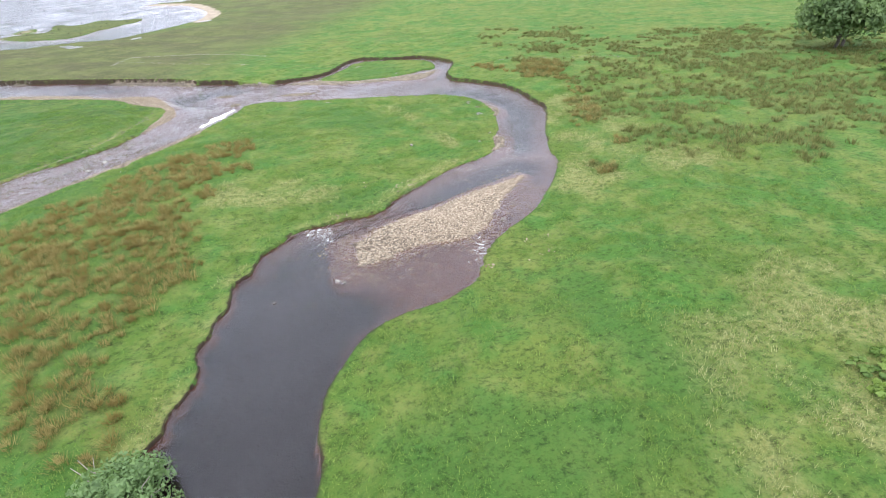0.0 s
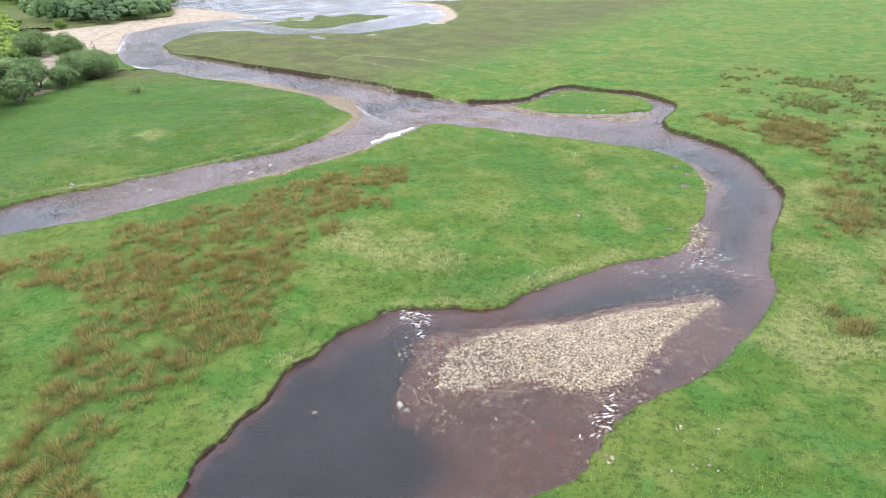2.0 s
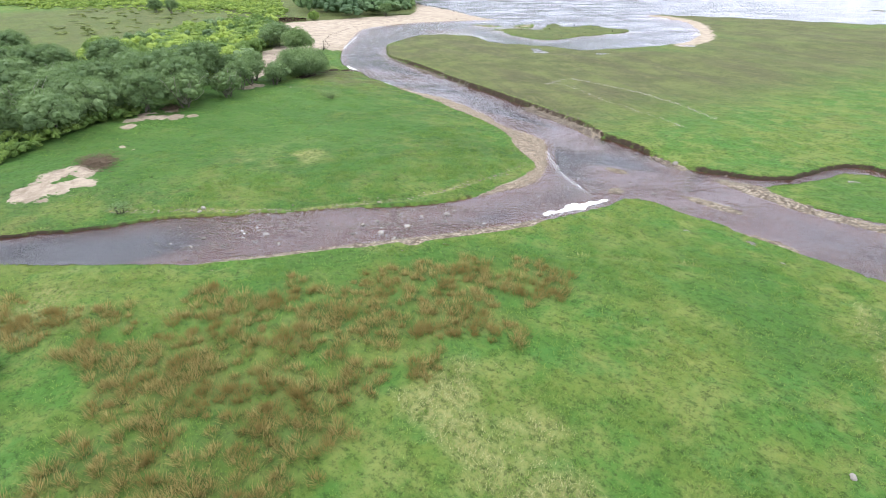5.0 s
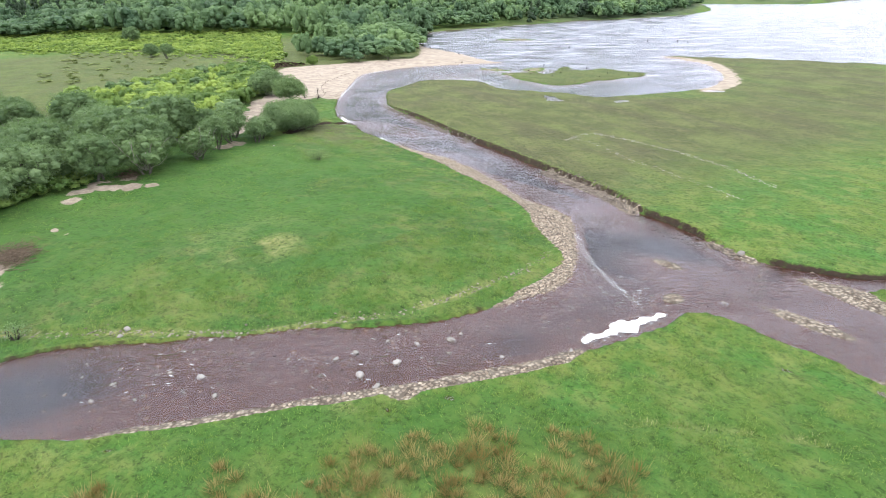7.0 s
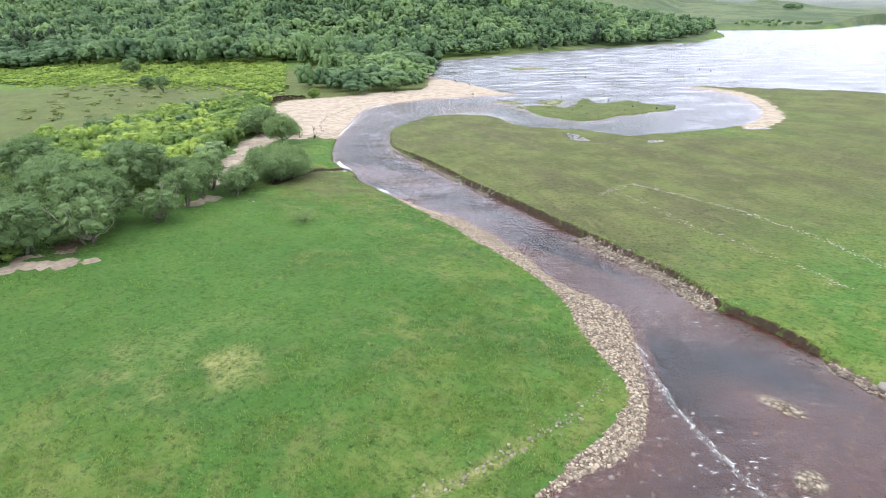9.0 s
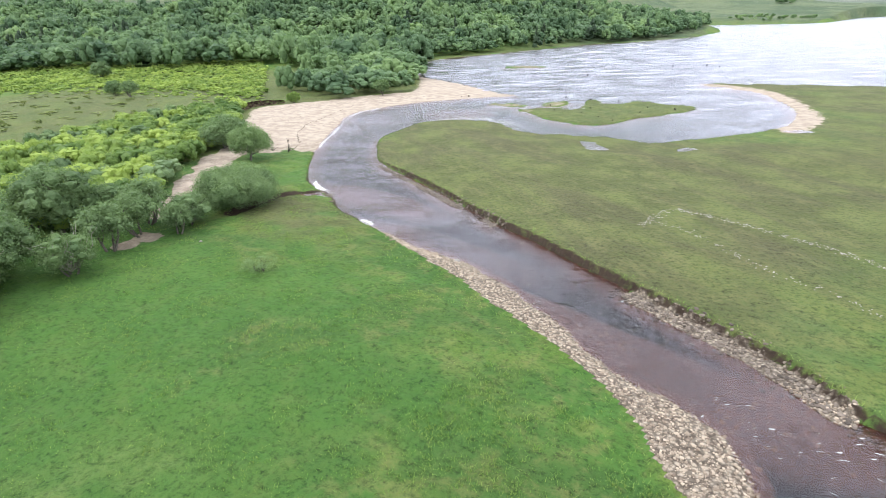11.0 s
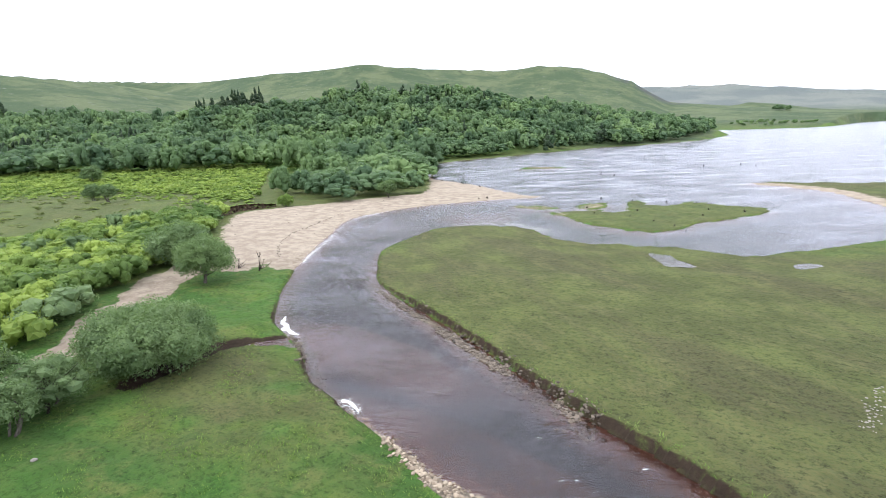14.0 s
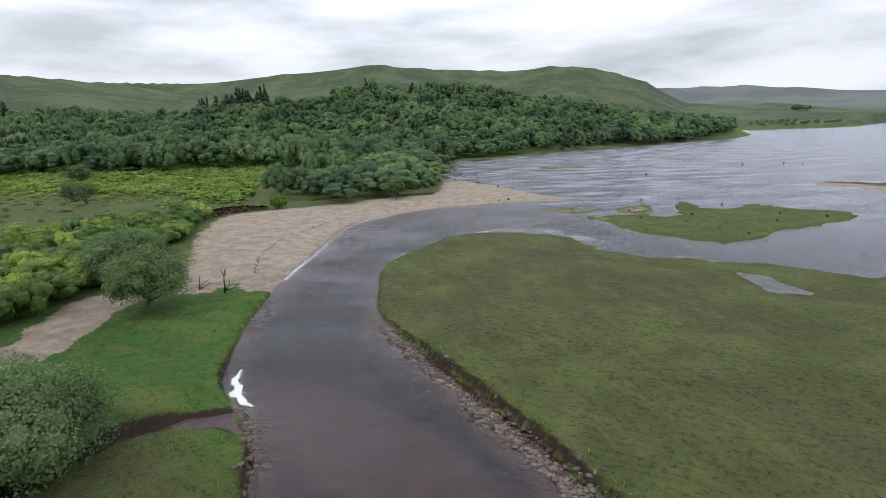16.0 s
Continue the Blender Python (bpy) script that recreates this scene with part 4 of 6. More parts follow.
def make_tree(name, label, seed, height, spread, leaf, leaves, leaf_size, stems=1, low=0.35, clumps=16, bark=None, pale=0, core=0.54):
    """A broadleaf tree or bush: trunks, limbs and a clumped crown, at the origin."""
    rng = np.random.RandomState(seed)
    root = tagged(new(name), label, "tree" if "tree" in name else "bush")
    bark = bark or BARK
    centres, radii, tips = [], [], []
    for k in range(clumps):
        up = 1 - 1.5 * (k + 0.5) / clumps
        a = 2.4 * k + 0.9 * rng.rand()
        out = math.sqrt(1 - up * up) * spread * (0.52 + 0.3 * rng.rand())
        z = height * (low + (1 - low) * (0.42 + up * (0.32 + 0.14 * rng.rand())))
        size = spread * (0.20 + 0.15 * rng.rand())
        centres.append((out * math.cos(a), out * math.sin(a), z))
        radii.append((size, size, size * 0.78))
    for k in range(7):
        a, q = 0.9 * k, 0.0 if k == 0 else 0.36
        size = spread * (0.40 + 0.1 * rng.rand())
        centres.append((q * spread * math.cos(a), q * spread * math.sin(a), height * (low + (1 - low) * (0.46 - 0.1 * q))))
        radii.append((size, size, height * (1 - low) * 0.40))
    for k in range(stems):
        a = 2 * math.pi * k / stems + rng.rand()
        foot = np.array([math.cos(a), math.sin(a), 0]) * (0.1 * spread if stems > 1 else 0)
        top = np.array([math.cos(a), math.sin(a), 0]) * spread * (0.3 if stems > 1 else 0.05) + (0, 0, height * 0.72)
        thick = 0.035 * height / math.sqrt(stems) + 0.03
        line = limb_line(rng, foot - (0, 0, 0.15), top)
        v, f = tube(line, np.linspace(thick, thick * 0.3, len(line)))
        indexed("trunk", v, f, bark, root)
        tips.append((line, thick))
    order = rng.permutation(len(centres))[: min(len(centres), 8)]
    for k in order:
        line, thick = tips[k % len(tips)]
        start = line[rng.randint(1, 4)]
        limb = limb_line(rng, start, centres[k])
        v, f = tube(limb, np.linspace(thick * 0.5, thick * 0.1, len(limb)), 5)
        indexed("limb", v, f, bark, root)
    tri = np.concatenate([leaf_cloud(rng, centres, radii, leaves, leaf_size, loose=0.75, inner=0.70), cores(rng, centres, np.array(radii) * np.where(np.arange(len(radii)) < clumps, 1.0, 0.72)[:, None], core)])
    crown = soup("crown", tri, 3, leaf, root)
    set_tone(crown, np.full(len(tri) * 3, 0.35 + 0.4 * rng.rand()))
    for _ in range(pale):
        a = rng.rand() * 6.28
        reach = spread * (0.55 + 0.5 * rng.rand())
        end = np.array([math.cos(a) * reach, math.sin(a) * reach, height * (0.5 + 0.55 * rng.rand())])
        limb = limb_line(rng, (0, 0, height * 0.1), end, 0.08, 7)
        v, f = tube(limb, np.linspace(0.075, 0.015, 7), 5)
        indexed("dead_limb", v, f, DEAD, root, "bare bleached limb")
    return root


def stand(ob, x, y, turn=0.0, scale=1.0, sink=0.05):
    ob.matrix_basis = pose(x, y, float(ground_at(x, y)) - sink, 0, 0, turn) @ Matrix.Diagonal((scale, scale, scale, 1))
    return ob


def copy_to(ob, x, y, turn, scale, sink=0.05):
    return copy_thing(ob, pose(x, y, float(ground_at(x, y)) - sink, 0, 0, turn) @ Matrix.Diagonal((scale / ob.scale[0], scale / ob.scale[0], scale / ob.scale[0], 1)))


stand(make_tree("tree", "dark green broadleaf tree standing alone in the pasture", 1, 10.5, 7.5, LEAF_ALDER, 9000, 0.32, 2, 0.16, 26), 64.5, 92)
stand(make_tree("willow_bush", "leafy bush with bleached dead limbs overhanging the stream bank", 2, 3.6, 3.1, LEAF_PALE, 7000, 0.10, 3, 0.2, 16, None, 14), -14.7, 14.6)
stand(make_tree("willow_bush", "broad rounded grey-green willow bush beside the sandy track", 3, 5.2, 5.7, LEAF_WILLOW, 52000, 0.095, 5, 0.05, 60), -108.8, 88)
stand(make_tree("small_tree", "small spreading green tree on a short trunk by the track", 4, 6.2, 4.1, LEAF_ALDER, 18000, 0.105, 1, 0.2, 32), -133, 99.6)
stand(make_tree("willow_bush", "tall grey-green willow bush at the edge of the beach", 5, 6.4, 5.2, LEAF_WILLOW, 16000, 0.125, 4, 0.08, 34), -146, 100.5)
stand(make_tree("shrub", "sparse low shrub standing in open pasture", 6, 1.6, 2.1, LEAF_WILLOW, 900, 0.075, 7, 0.25, 14, STUMP, 0, 0.1), -87.3, 81)
stand(make_tree("shrub", "sparse low shrub by the stream wall", 7, 1.3, 1.5, LEAF_WILLOW, 420, 0.075, 6, 0.25, 10, STUMP, 0, 0.1), -61.5, 41)
stand(make_tree("shrub", "low dark shrub over a fallen fence", 8, 1.7, 2.6, LEAF_ALDER, 1500, 0.13, 5, 0.2, 12), -40.8, 26.8)
stand(make_tree("small_tree", "small dark tree on the beach below the wood", 9, 5.2, 2.8, LEAF_ALDER, 2200, 0.26, 1, 0.3, 11), -184.5, 164.5)
stand(make_tree("shrub", "round bright green shrub at the top of the beach", 10, 3.4, 2.4, LEAF_SCRUB, 1300, 0.25, 3, 0.1, 10), -194, 139)

TREE_A = stand(make_tree("alder_tree", "dense dark green alder tree in the riverside scrub", 21, 7.6, 4.6, LEAF_ALDER, 10000, 0.105, 2, 0.08, 56), -100, 60.8)
TREE_B = stand(make_tree("alder_tree", "spreading grey-green alder tree in the riverside scrub", 22, 6.4, 4.8, LEAF_WILLOW, 10000, 0.105, 3, 0.06, 56), -97.8, 47.2)
TREE_C = stand(make_tree("alder_tree", "slender open-crowned alder tree beside the sandy track", 23, 5.8, 3.0, LEAF_WILLOW, 4200, 0.115, 3, 0.22, 18), -102.5, 71.5)
TREE_D = stand(make_tree("alder_tree", "half-bare alder tree with bleached limbs at the scrub edge", 24, 5.6, 3.8, LEAF_ALDER, 5000, 0.10, 3, 0.14, 30, None, 22), -95.4, 59.4)
trng = np.random.RandomState(5)
for x, y, kind, s in ((-105.4, 75, TREE_C, 0.95), (-109, 77, TREE_C, 1.05), (-106.4, 80.8, TREE_B, 0.62), (-103.4, 78.6, TREE_C, 0.7), (-98.4, 67.5, TREE_D, 0.8), (-92.8, 41, TREE_B, 0.95), (-97, 54, TREE_A, 0.9), (-137, 61, TREE_B, 0.8), (-257, 110, TREE_C, 1.1), (-272, 108, TREE_A, 0.8), (-341, 118, TREE_A, 1.1), (-113, 74, TREE_A, 0.7), (-102, 62, TREE_A, 0.95), (-104, 50, TREE_A, 1.05)):
    copy_to(kind, x, y, trng.rand() * 360, s)
SCRUB_WOOD = [(-91, 34), (-95, 44), (-100, 54), (-106, 64), (-114, 72), (-122, 71), (-128, 64), (-140, 58), (-165, 50), (-185, 30), (-150, 8), (-105, 12)]
placed = []
while len(placed) < 62:
    x, y = -185 + 95 * trng.rand(), 8 + 65 * trng.rand()
    if inside(SCRUB_WOOD, np.array([x]), np.array([y]))[0] and all(math.hypot(x - a, y - b) > 5.2 for a, b in placed):
        placed.append((x, y))
        copy_to((TREE_A, TREE_B, TREE_A, TREE_D)[trng.randint(4)], x, y, trng.rand() * 360, 0.72 + 0.4 * trng.rand())

for ob in [o for o in scene.objects if o.name.startswith(("alder_tree",))]:
    ob["group"] = "alders in the riverside scrub"


def scatter(rng, poly, gap):
    """Jittered places about `gap` apart inside a plan outline."""
    p = np.asarray(poly, float)
    xs, ys = np.meshgrid(np.arange(p[:, 0].min(), p[:, 0].max(), gap), np.arange(p[:, 1].min(), p[:, 1].max(), gap))
    xs, ys = xs + (rng.rand(*xs.shape) - 0.5) * gap * 0.95, ys + (rng.rand(*ys.shape) - 0.5) * gap * 0.95
    m = inside(p, xs, ys)
    return xs[m], ys[m]


def forest(name, label, category, seed, xs, ys, heights, widths, mat, sprays, leaf_size, clumps=7, cone=False):
    """A far wood as one mesh: every tree a handful of leafy clumps, from eight patterns."""
    rng = np.random.RandomState(seed)
    tall_by = float(np.mean(heights / widths))
    patterns = []
    for _ in range(8):
        if cone:
            z = rng.rand(clumps * 3)
            a = rng.rand(clumps * 3) * 6.28
            c = np.stack([np.cos(a) * (1 - z) * 0.6, np.sin(a) * (1 - z) * 0.6, (0.12 + 0.85 * z) * tall_by], 1)
            r = np.stack([0.12 + 0.36 * (1 - z)] * 2 + [0.26 + 0 * z], 1)
        else:
            k = np.arange(clumps)
            up = 1 - 1.45 * (k + 0.5) / clumps
            a = 2.4 * k + rng.rand(clumps) * 1.2
            q = np.sqrt(1 - up * up) * (0.5 + 0.24 * rng.rand(clumps))
            s = 0.27 + 0.17 * rng.rand(clumps)
            c = np.stack([np.cos(a) * q, np.sin(a) * q, tall_by * (0.48 + up * (0.28 + 0.12 * rng.rand(clumps)))], 1)
            r = np.stack([s, s, s * 0.62 * min(tall_by, 1.5)], 1)
        tri = leaf_cloud(rng, c, r, sprays, leaf_size, 0.6, loose=0.42)
        patterns.append(np.concatenate([tri, cores(rng, c, r, 0.88)]))
    out, tones, shades = [], [], rng.rand(len(xs))
    zs = ground_at(xs, ys)
    pick = rng.randint(8, size=len(xs))
    turn = rng.rand(len(xs)) * 6.28
    for k in range(8):
        m = pick == k
        c, s = np.cos(turn[m])[:, None, None], np.sin(turn[m])[:, None, None]
        p = patterns[k][None]
        w, h = widths[m][:, None, None], heights[m][:, None, None] / tall_by
        v = np.stack([(p[..., 0] * c - p[..., 1] * s) * w + xs[m][:, None, None], (p[..., 0] * s + p[..., 1] * c) * w + ys[m][:, None, None], p[..., 2] * h + zs[m][:, None, None]], -1)
        out.append(v.reshape(-1, 3, 3))
        tones.append(np.repeat(shades[m], p.shape[1] * 3))
    ob = soup(name, np.concatenate(out), 3, mat)
    set_tone(ob, np.concatenate(tones))
    return tagged(ob, label, category, kind="stuff")


WOOD = [(-203, 142), (-190, 152), (-189, 181), (-222, 214), (-262, 234), (-282, 262), (-310, 285), (-310, 330), (-310, 372), (-309, 430), (-291, 505), (-292, 590), (-349, 744), (-420, 790), (-500, 720), (-560, 600), (-610, 480), (-680, 400), (-740, 150), (-700, -60), (-440, -20), (-405, 80), (-378, 120), (-346, 148), (-338, 172), (-336, 200), (-280, 196), (-235, 150)]
frng = np.random.RandomState(8)
wx, wy = scatter(frng, WOOD, 8.2)
far_off = np.hypot(wx + 65, wy - 82)
near_wood = far_off < 330
shape = value_noise(wx, wy, 38, 2)
tone = value_noise(wx + 300, wy, 45, 3) + 0.25 * (frng.rand(len(wx)) - 0.5)
mound = inside([(-203, 142), (-187, 152), (-187, 181), (-222, 214), (-262, 234), (-290, 200), (-240, 150)], wx, wy)
tall = (5.5 + 6.5 * shape + 7 * frng.rand(len(wx)) ** 2) * np.where(mound, 0.66, 1.0)
wide = (3.6 + 3.8 * frng.rand(len(wx)) ** 1.5) * np.where(mound, 0.95, 1.15)
dark_wood = (frng.rand(len(wx)) < 0.03 + 0.9 * fade(np.hypot(wx + 562, wy - 262), 42, 24) + 0.45 * fade(np.hypot(wx + 512, wy - 134), 80, 30)) & ~mound
pale_wood = ((tone < 0.43) | (mound & (tone < 0.6))) & ~dark_wood
for zone, sprays, size in ((near_wood, 420, 0.062), (~near_wood, 150, 0.10)):
    for m, mat, cone, what, label in ((~dark_wood & ~pale_wood, LEAF_OAK, False, "woodland", "dense mid-green broadleaf wood on the lochside slope"), (pale_wood, LEAF_PALE, False, "woodland", "fresh light green birch and willow wood"), (dark_wood, LEAF_PINE, True, "conifer_wood", "dark conifers standing among the broadleaf wood")):
        sel = m & zone
        if sel.any():
            forest(what, label, "woodland", 31 + sprays, wx[sel], wy[sel], tall[sel] * (1.0 + 0.3 * fade(np.hypot(wx[sel] + 562, wy[sel] - 262), 60, 30) if cone else 1.0), wide[sel] * (1.05 if cone else 1.0), mat, sprays, size, 5 if cone else (13 if sprays > 200 else 11), cone)
hx, hy = scatter(frng, [(-470, 1262), (-440, 1262), (-436, 1290), (-468, 1290)], 9)
forest("far_trees", "small dark clump of trees across the loch", "woodland", 77, hx, hy, 6 + 5 * frng.rand(len(hx)), 4 + 2 * frng.rand(len(hx)), LEAF_OAK, 80, 0.22)
hx, hy = scatter(frng, [(-420, 950), (-330, 950), (-310, 1010), (-420, 1010)], 13)
forest("far_trees", "scattered scrub along the far shore of the loch", "woodland", 78, hx, hy, 2 + 3 * frng.rand(len(hx)), 2.5 + 2 * frng.rand(len(hx)), LEAF_PALE, 80, 0.22)

SCRUB = [(-113, 67), (-115, 75), (-119, 80), (-127.5, 84.6), (-134, 88.6), (-141, 95), (-147, 100), (-177, 115), (-189, 119.5), (-196, 125), (-200, 114), (-191, 100), (-184, 86), (-181, 74), (-172, 60), (-150, 56), (-130, 58)]
sx, sy = scatter(frng, SCRUB, 2.7)
hue = value_noise(sx, sy, 13, 2) + 0.3 * (frng.rand(len(sx)) - 0.5) + 0.25 * fade(sx, -150, -185) * fade(sy, 100, 80)
for m, mat, seed, label in ((hue < 0.58, LEAF_SCRUB, 41, "bright green rounded thicket of scrub above the sandy track"), ((hue >= 0.58) & (hue < 0.76), LEAF_FERN, 49, "yellow-green mounds of bracken over the scrub"), (hue >= 0.76, LEAF_WILLOW, 50, "grey-green willow scrub among the bracken")):
    forest("scrub_thicket", label, "thicket", seed, sx[m], sy[m], 1.7 + 2.2 * frng.rand(int(m.sum())), 1.7 + 1.3 * frng.rand(int(m.sum())), mat, 620, 0.05, 11)
BRACKEN = [(-432, 78), (-405, 110), (-360, 146), (-346, 200), (-244, 152), (-210, 136), (-262, 130), (-310, 108), (-345, 70), (-400, 40)]
bx, by = scatter(frng, BRACKEN, 2.9)
forest("bracken", "yellow-green bracken bank in front of the wood", "bracken", 42, bx, by, 0.7 + 1.3 * frng.rand(len(bx)), 1.5 + 1.3 * frng.rand(len(bx)), LEAF_FERN, 60, 0.13, 5)
bx, by = scatter(frng, [(-210, 136), (-262, 130), (-310, 108), (-345, 70), (-330, 68), (-290, 100), (-240, 118), (-205, 122)], 5.0)
forest("bracken", "scattered bracken thinning out into rough grass", "bracken", 51, bx, by, 0.5 + 0.8 * frng.rand(len(bx)), 1.0 + 1.2 * frng.rand(len(bx)), LEAF_FERN, 60, 0.13, 5)
bx, by = scatter(frng, [(-160, 68), (-178, 80), (-205, 98), (-196, 104), (-180, 96), (-160, 82)], 2.0)
forest("bracken", "yellow bracken among the scrub", "bracken", 43, bx, by, 0.9 + 0.8 * frng.rand(len(bx)), 1.3 + 0.6 * frng.rand(len(bx)), LEAF_FERN, 90, 0.17, 5)
bx, by = scatter(frng, [(-200, 60), (-260, 66), (-320, 90), (-290, 112), (-230, 116), (-205, 100)], 8.0)
forest("heather_clumps", "low dark clumps in rough grass before the wood", "shrubs", 44, bx, by, 0.25 + 0.8 * frng.rand(len(bx)) ** 2, 0.9 + 1.9 * frng.rand(len(bx)) ** 2, LEAF_HEATH, 60, 0.13, 5)
bx, by = scatter(frng, [(-84, 30), (-88, 38), (-93, 47), (-97, 55), (-101, 52), (-98, 38), (-90, 24)], 1.8)
forest("bramble_bank", "bright green bramble bank along the scrub edge", "bramble", 45, bx, by, 0.8 + 1.1 * frng.rand(len(bx)), 1.1 + 0.6 * frng.rand(len(bx)), LEAF_SCRUB, 170, 0.13, 5)
bx, by = scatter(frng, [(58, 70), (80, 62), (95, 75), (78, 86), (66, 84)], 1.7)
forest("bracken", "green bracken patch below the lone tree", "bracken", 46, bx, by, 0.6 + 0.5 * frng.rand(len(bx)), 1.1 + 0.5 * frng.rand(len(bx)), LEAF_SCRUB, 90, 0.16, 5)
bx, by = scatter(frng, [(-44, 18), (-36, 22), (-31, 28), (-33, 20), (-40, 12)], 1.1)
forest("nettle_patch", "green nettles and weeds about the fallen fence", "weeds", 47, bx, by, 0.35 + 0.4 * frng.rand(len(bx)), 0.5 + 0.3 * frng.rand(len(bx)), LEAF_SCRUB, 60, 0.2, 4)
bx, by = scatter(frng, [(20, 12), (26, 14), (27, 21), (22, 22)], 1.0)
forest("nettle_patch", "green nettles growing in the pasture", "weeds", 48, bx, by, 0.3 + 0.3 * frng.rand(len(bx)), 0.5 + 0.3 * frng.rand(len(bx)), LEAF_SCRUB, 60, 0.2, 4)


# ---- rushes and grass ----
def blades(name, label, seed, xs, ys, count, height, spread, lean, width, mat, fountain=0.0):
    """Tufts of narrow blades as one mesh; in a fountain the blades lean away from the tuft's middle."""
    rng = np.random.RandomState(seed)
    k = len(xs)
    zs = ground_at(xs, ys)
    big = 0.55 + 0.75 * rng.rand(k, 1, 1)
    off = rng.normal(size=(k, count, 2)) * spread * (big if fountain else 1.0)
    foot = np.stack([xs, ys, zs - 0.04], 1)[:, None] + np.concatenate([off, np.zeros((k, count, 1))], 2)
    size = height * big * (0.7 + 0.5 * rng.rand(k, count, 1))
    a = rng.rand(k, count, 1) * 6.28
    if fountain:
        a = np.arctan2(off[..., 1:], off[..., :1]) + rng.normal(size=(k, count, 1)) * (1 - fountain) * 2
    out = np.concatenate([np.cos(a), np.sin(a), 0 * a], 2)
    tip = foot + out * size * lean * (0.3 + rng.rand(k, count, 1)) + np.array([0, 0, 1.0]) * size
    side = np.concatenate([-np.sin(a), np.cos(a), 0 * a], 2) * width
    tri = np.stack([foot - side, foot + side, tip], 2)
    return tagged(soup(name, tri.reshape(-1, 3), 3, mat), label, "grass", kind="stuff")


grng = np.random.RandomState(12)


def sown(rng, count, box, weight):
    """Random places in a box, kept in step with a weight from 0 to 1."""
    x, y = box[0] + (box[1] - box[0]) * rng.rand(count), box[2] + (box[3] - box[2]) * rng.rand(count)
    m = rng.rand(count) < weight(x, y)
    return x[m], y[m]


dry_land = (land & (shore_d > 0.3) & (sand < 0.3) & (gravel_mask < 0.3)) * 1.0
def tussocks(rng, box, gap, weight):
    """Places about `gap` apart, thinned in step with a weight."""
    x, y = scatter(rng, [(box[0], box[2]), (box[1], box[2]), (box[1], box[3]), (box[0], box[3])], gap)
    m = rng.rand(len(x)) < weight(x, y)
    return x[m], y[m]


rx, ry = tussocks(grng, (-62, 20, 12, 98), 0.88, lambda x, y: fade(field(rush, x, y), 0.06, 0.6) * (field(dry_land, x, y) > 0.9))
blades("rush_tussocks", "bushy tan-brown rush tussocks scattered through the green pasture", 51, rx, ry, 110, 0.46, 0.2, 0.85, 0.016, RUSH, 0.7)
rx, ry = tussocks(grng, (8, 84, 40, 130), 0.95, lambda x, y: fade(field(rush, x, y), 0.05, 0.6) * 0.8)
blades("rush_tussocks", "olive-brown rush tussocks in the far pasture", 52, rx, ry, 34, 0.5, 0.2, 0.8, 0.035, FAR_RUSH, 0.7)
gx, gy = sown(grng, 130000, (-62, 36, 12, 86), lambda x, y: (field(dry_land, x, y) > 0.9) * (0.15 + 0.85 * fade(value_noise(x, y, 2.4, 3), 0.42, 0.66)) * 0.85)
blades("grass_tufts", "uneven tufts of green pasture grass", 53, gx, gy, 6, 0.17, 0.13, 1.1, 0.02, GRASS)
gx, gy = sown(grng, 90000, (-112, -40, 38, 98), lambda x, y: (field(dry_land, x, y) > 0.9) * fade(value_noise(x, y, 2.4, 3), 0.42, 0.72) * 0.5)
blades("grass_tufts", "short cropped tufts of green pasture grass", 54, gx, gy, 5, 0.13, 0.12, 0.9, 0.03, GRASS)
gx, gy = sown(grng, 150000, (-40, 34, 12, 86), lambda x, y: (field(dry_land, x, y) > 0.9) * fade(field(dry, x, y), 0.15, 0.9) * 0.35)
blades("pale_grass", "pale straw-tipped grass along the banks", 55, gx, gy, 6, 0.24, 0.15, 1.1, 0.017, PALE_GRASS)
# turf that hangs over the cut banks
fringe = [p for line in (tongue, east, west, islet) for p in line if -112 < p[0] < 20 and 12 < p[1] < 118]
fringe = np.repeat(np.array(fringe), 14, 0) + grng.normal(size=(14 * len(fringe), 2)) * 0.4
fringe = fringe[(field(soft * 1.0, fringe[:, 0], fringe[:, 1]) < 0.5) & (field(solid * 1.0, fringe[:, 0], fringe[:, 1]) > 0.97) & (field(dist, fringe[:, 0], fringe[:, 1]) > 0.22)]
blades("bank_turf", "rough turf fringe hanging over the earth banks", 56, fringe[:, 0], fringe[:, 1], 5, 0.17, 0.14, 1.5, 0.022, GRASS)


# ---- stones ----
def stones(name, label, seed, xs, ys, sizes, mat, flat=0.65, kind="stuff", sink=0.3, category="stones"):
    rng = np.random.RandomState(seed)
    k = len(xs)
    zs = ground_at(xs, ys)
    form, sides = (BOX_V, BOX_F) if name == "gravel" else (ICO_V, ICO_F)
    v = form[None] * (1 + 0.16 * rng.normal(size=(k, len(form), 1)))
    v = v * np.stack([0.8 + 0.5 * rng.rand(k), 0.7 + 0.4 * rng.rand(k), flat * (0.7 + 0.5 * rng.rand(k))], 1)[:, None]
    a = rng.rand(k) * 6.28
    c, s = np.cos(a)[:, None], np.sin(a)[:, None]
    w = sizes[:, None]
    v = np.stack([(v[..., 0] * c - v[..., 1] * s) * w + xs[:, None], (v[..., 0] * s + v[..., 1] * c) * w + ys[:, None], v[..., 2] * w + zs[:, None] + (w * flat * (1 - 2 * sink) * 0.5)], -1)
    f = sides[None] + (np.arange(k) * len(form))[:, None, None]
    return tagged(indexed(name, v, f.reshape(-1, 3), mat, smooth=False), label, category, kind=kind)


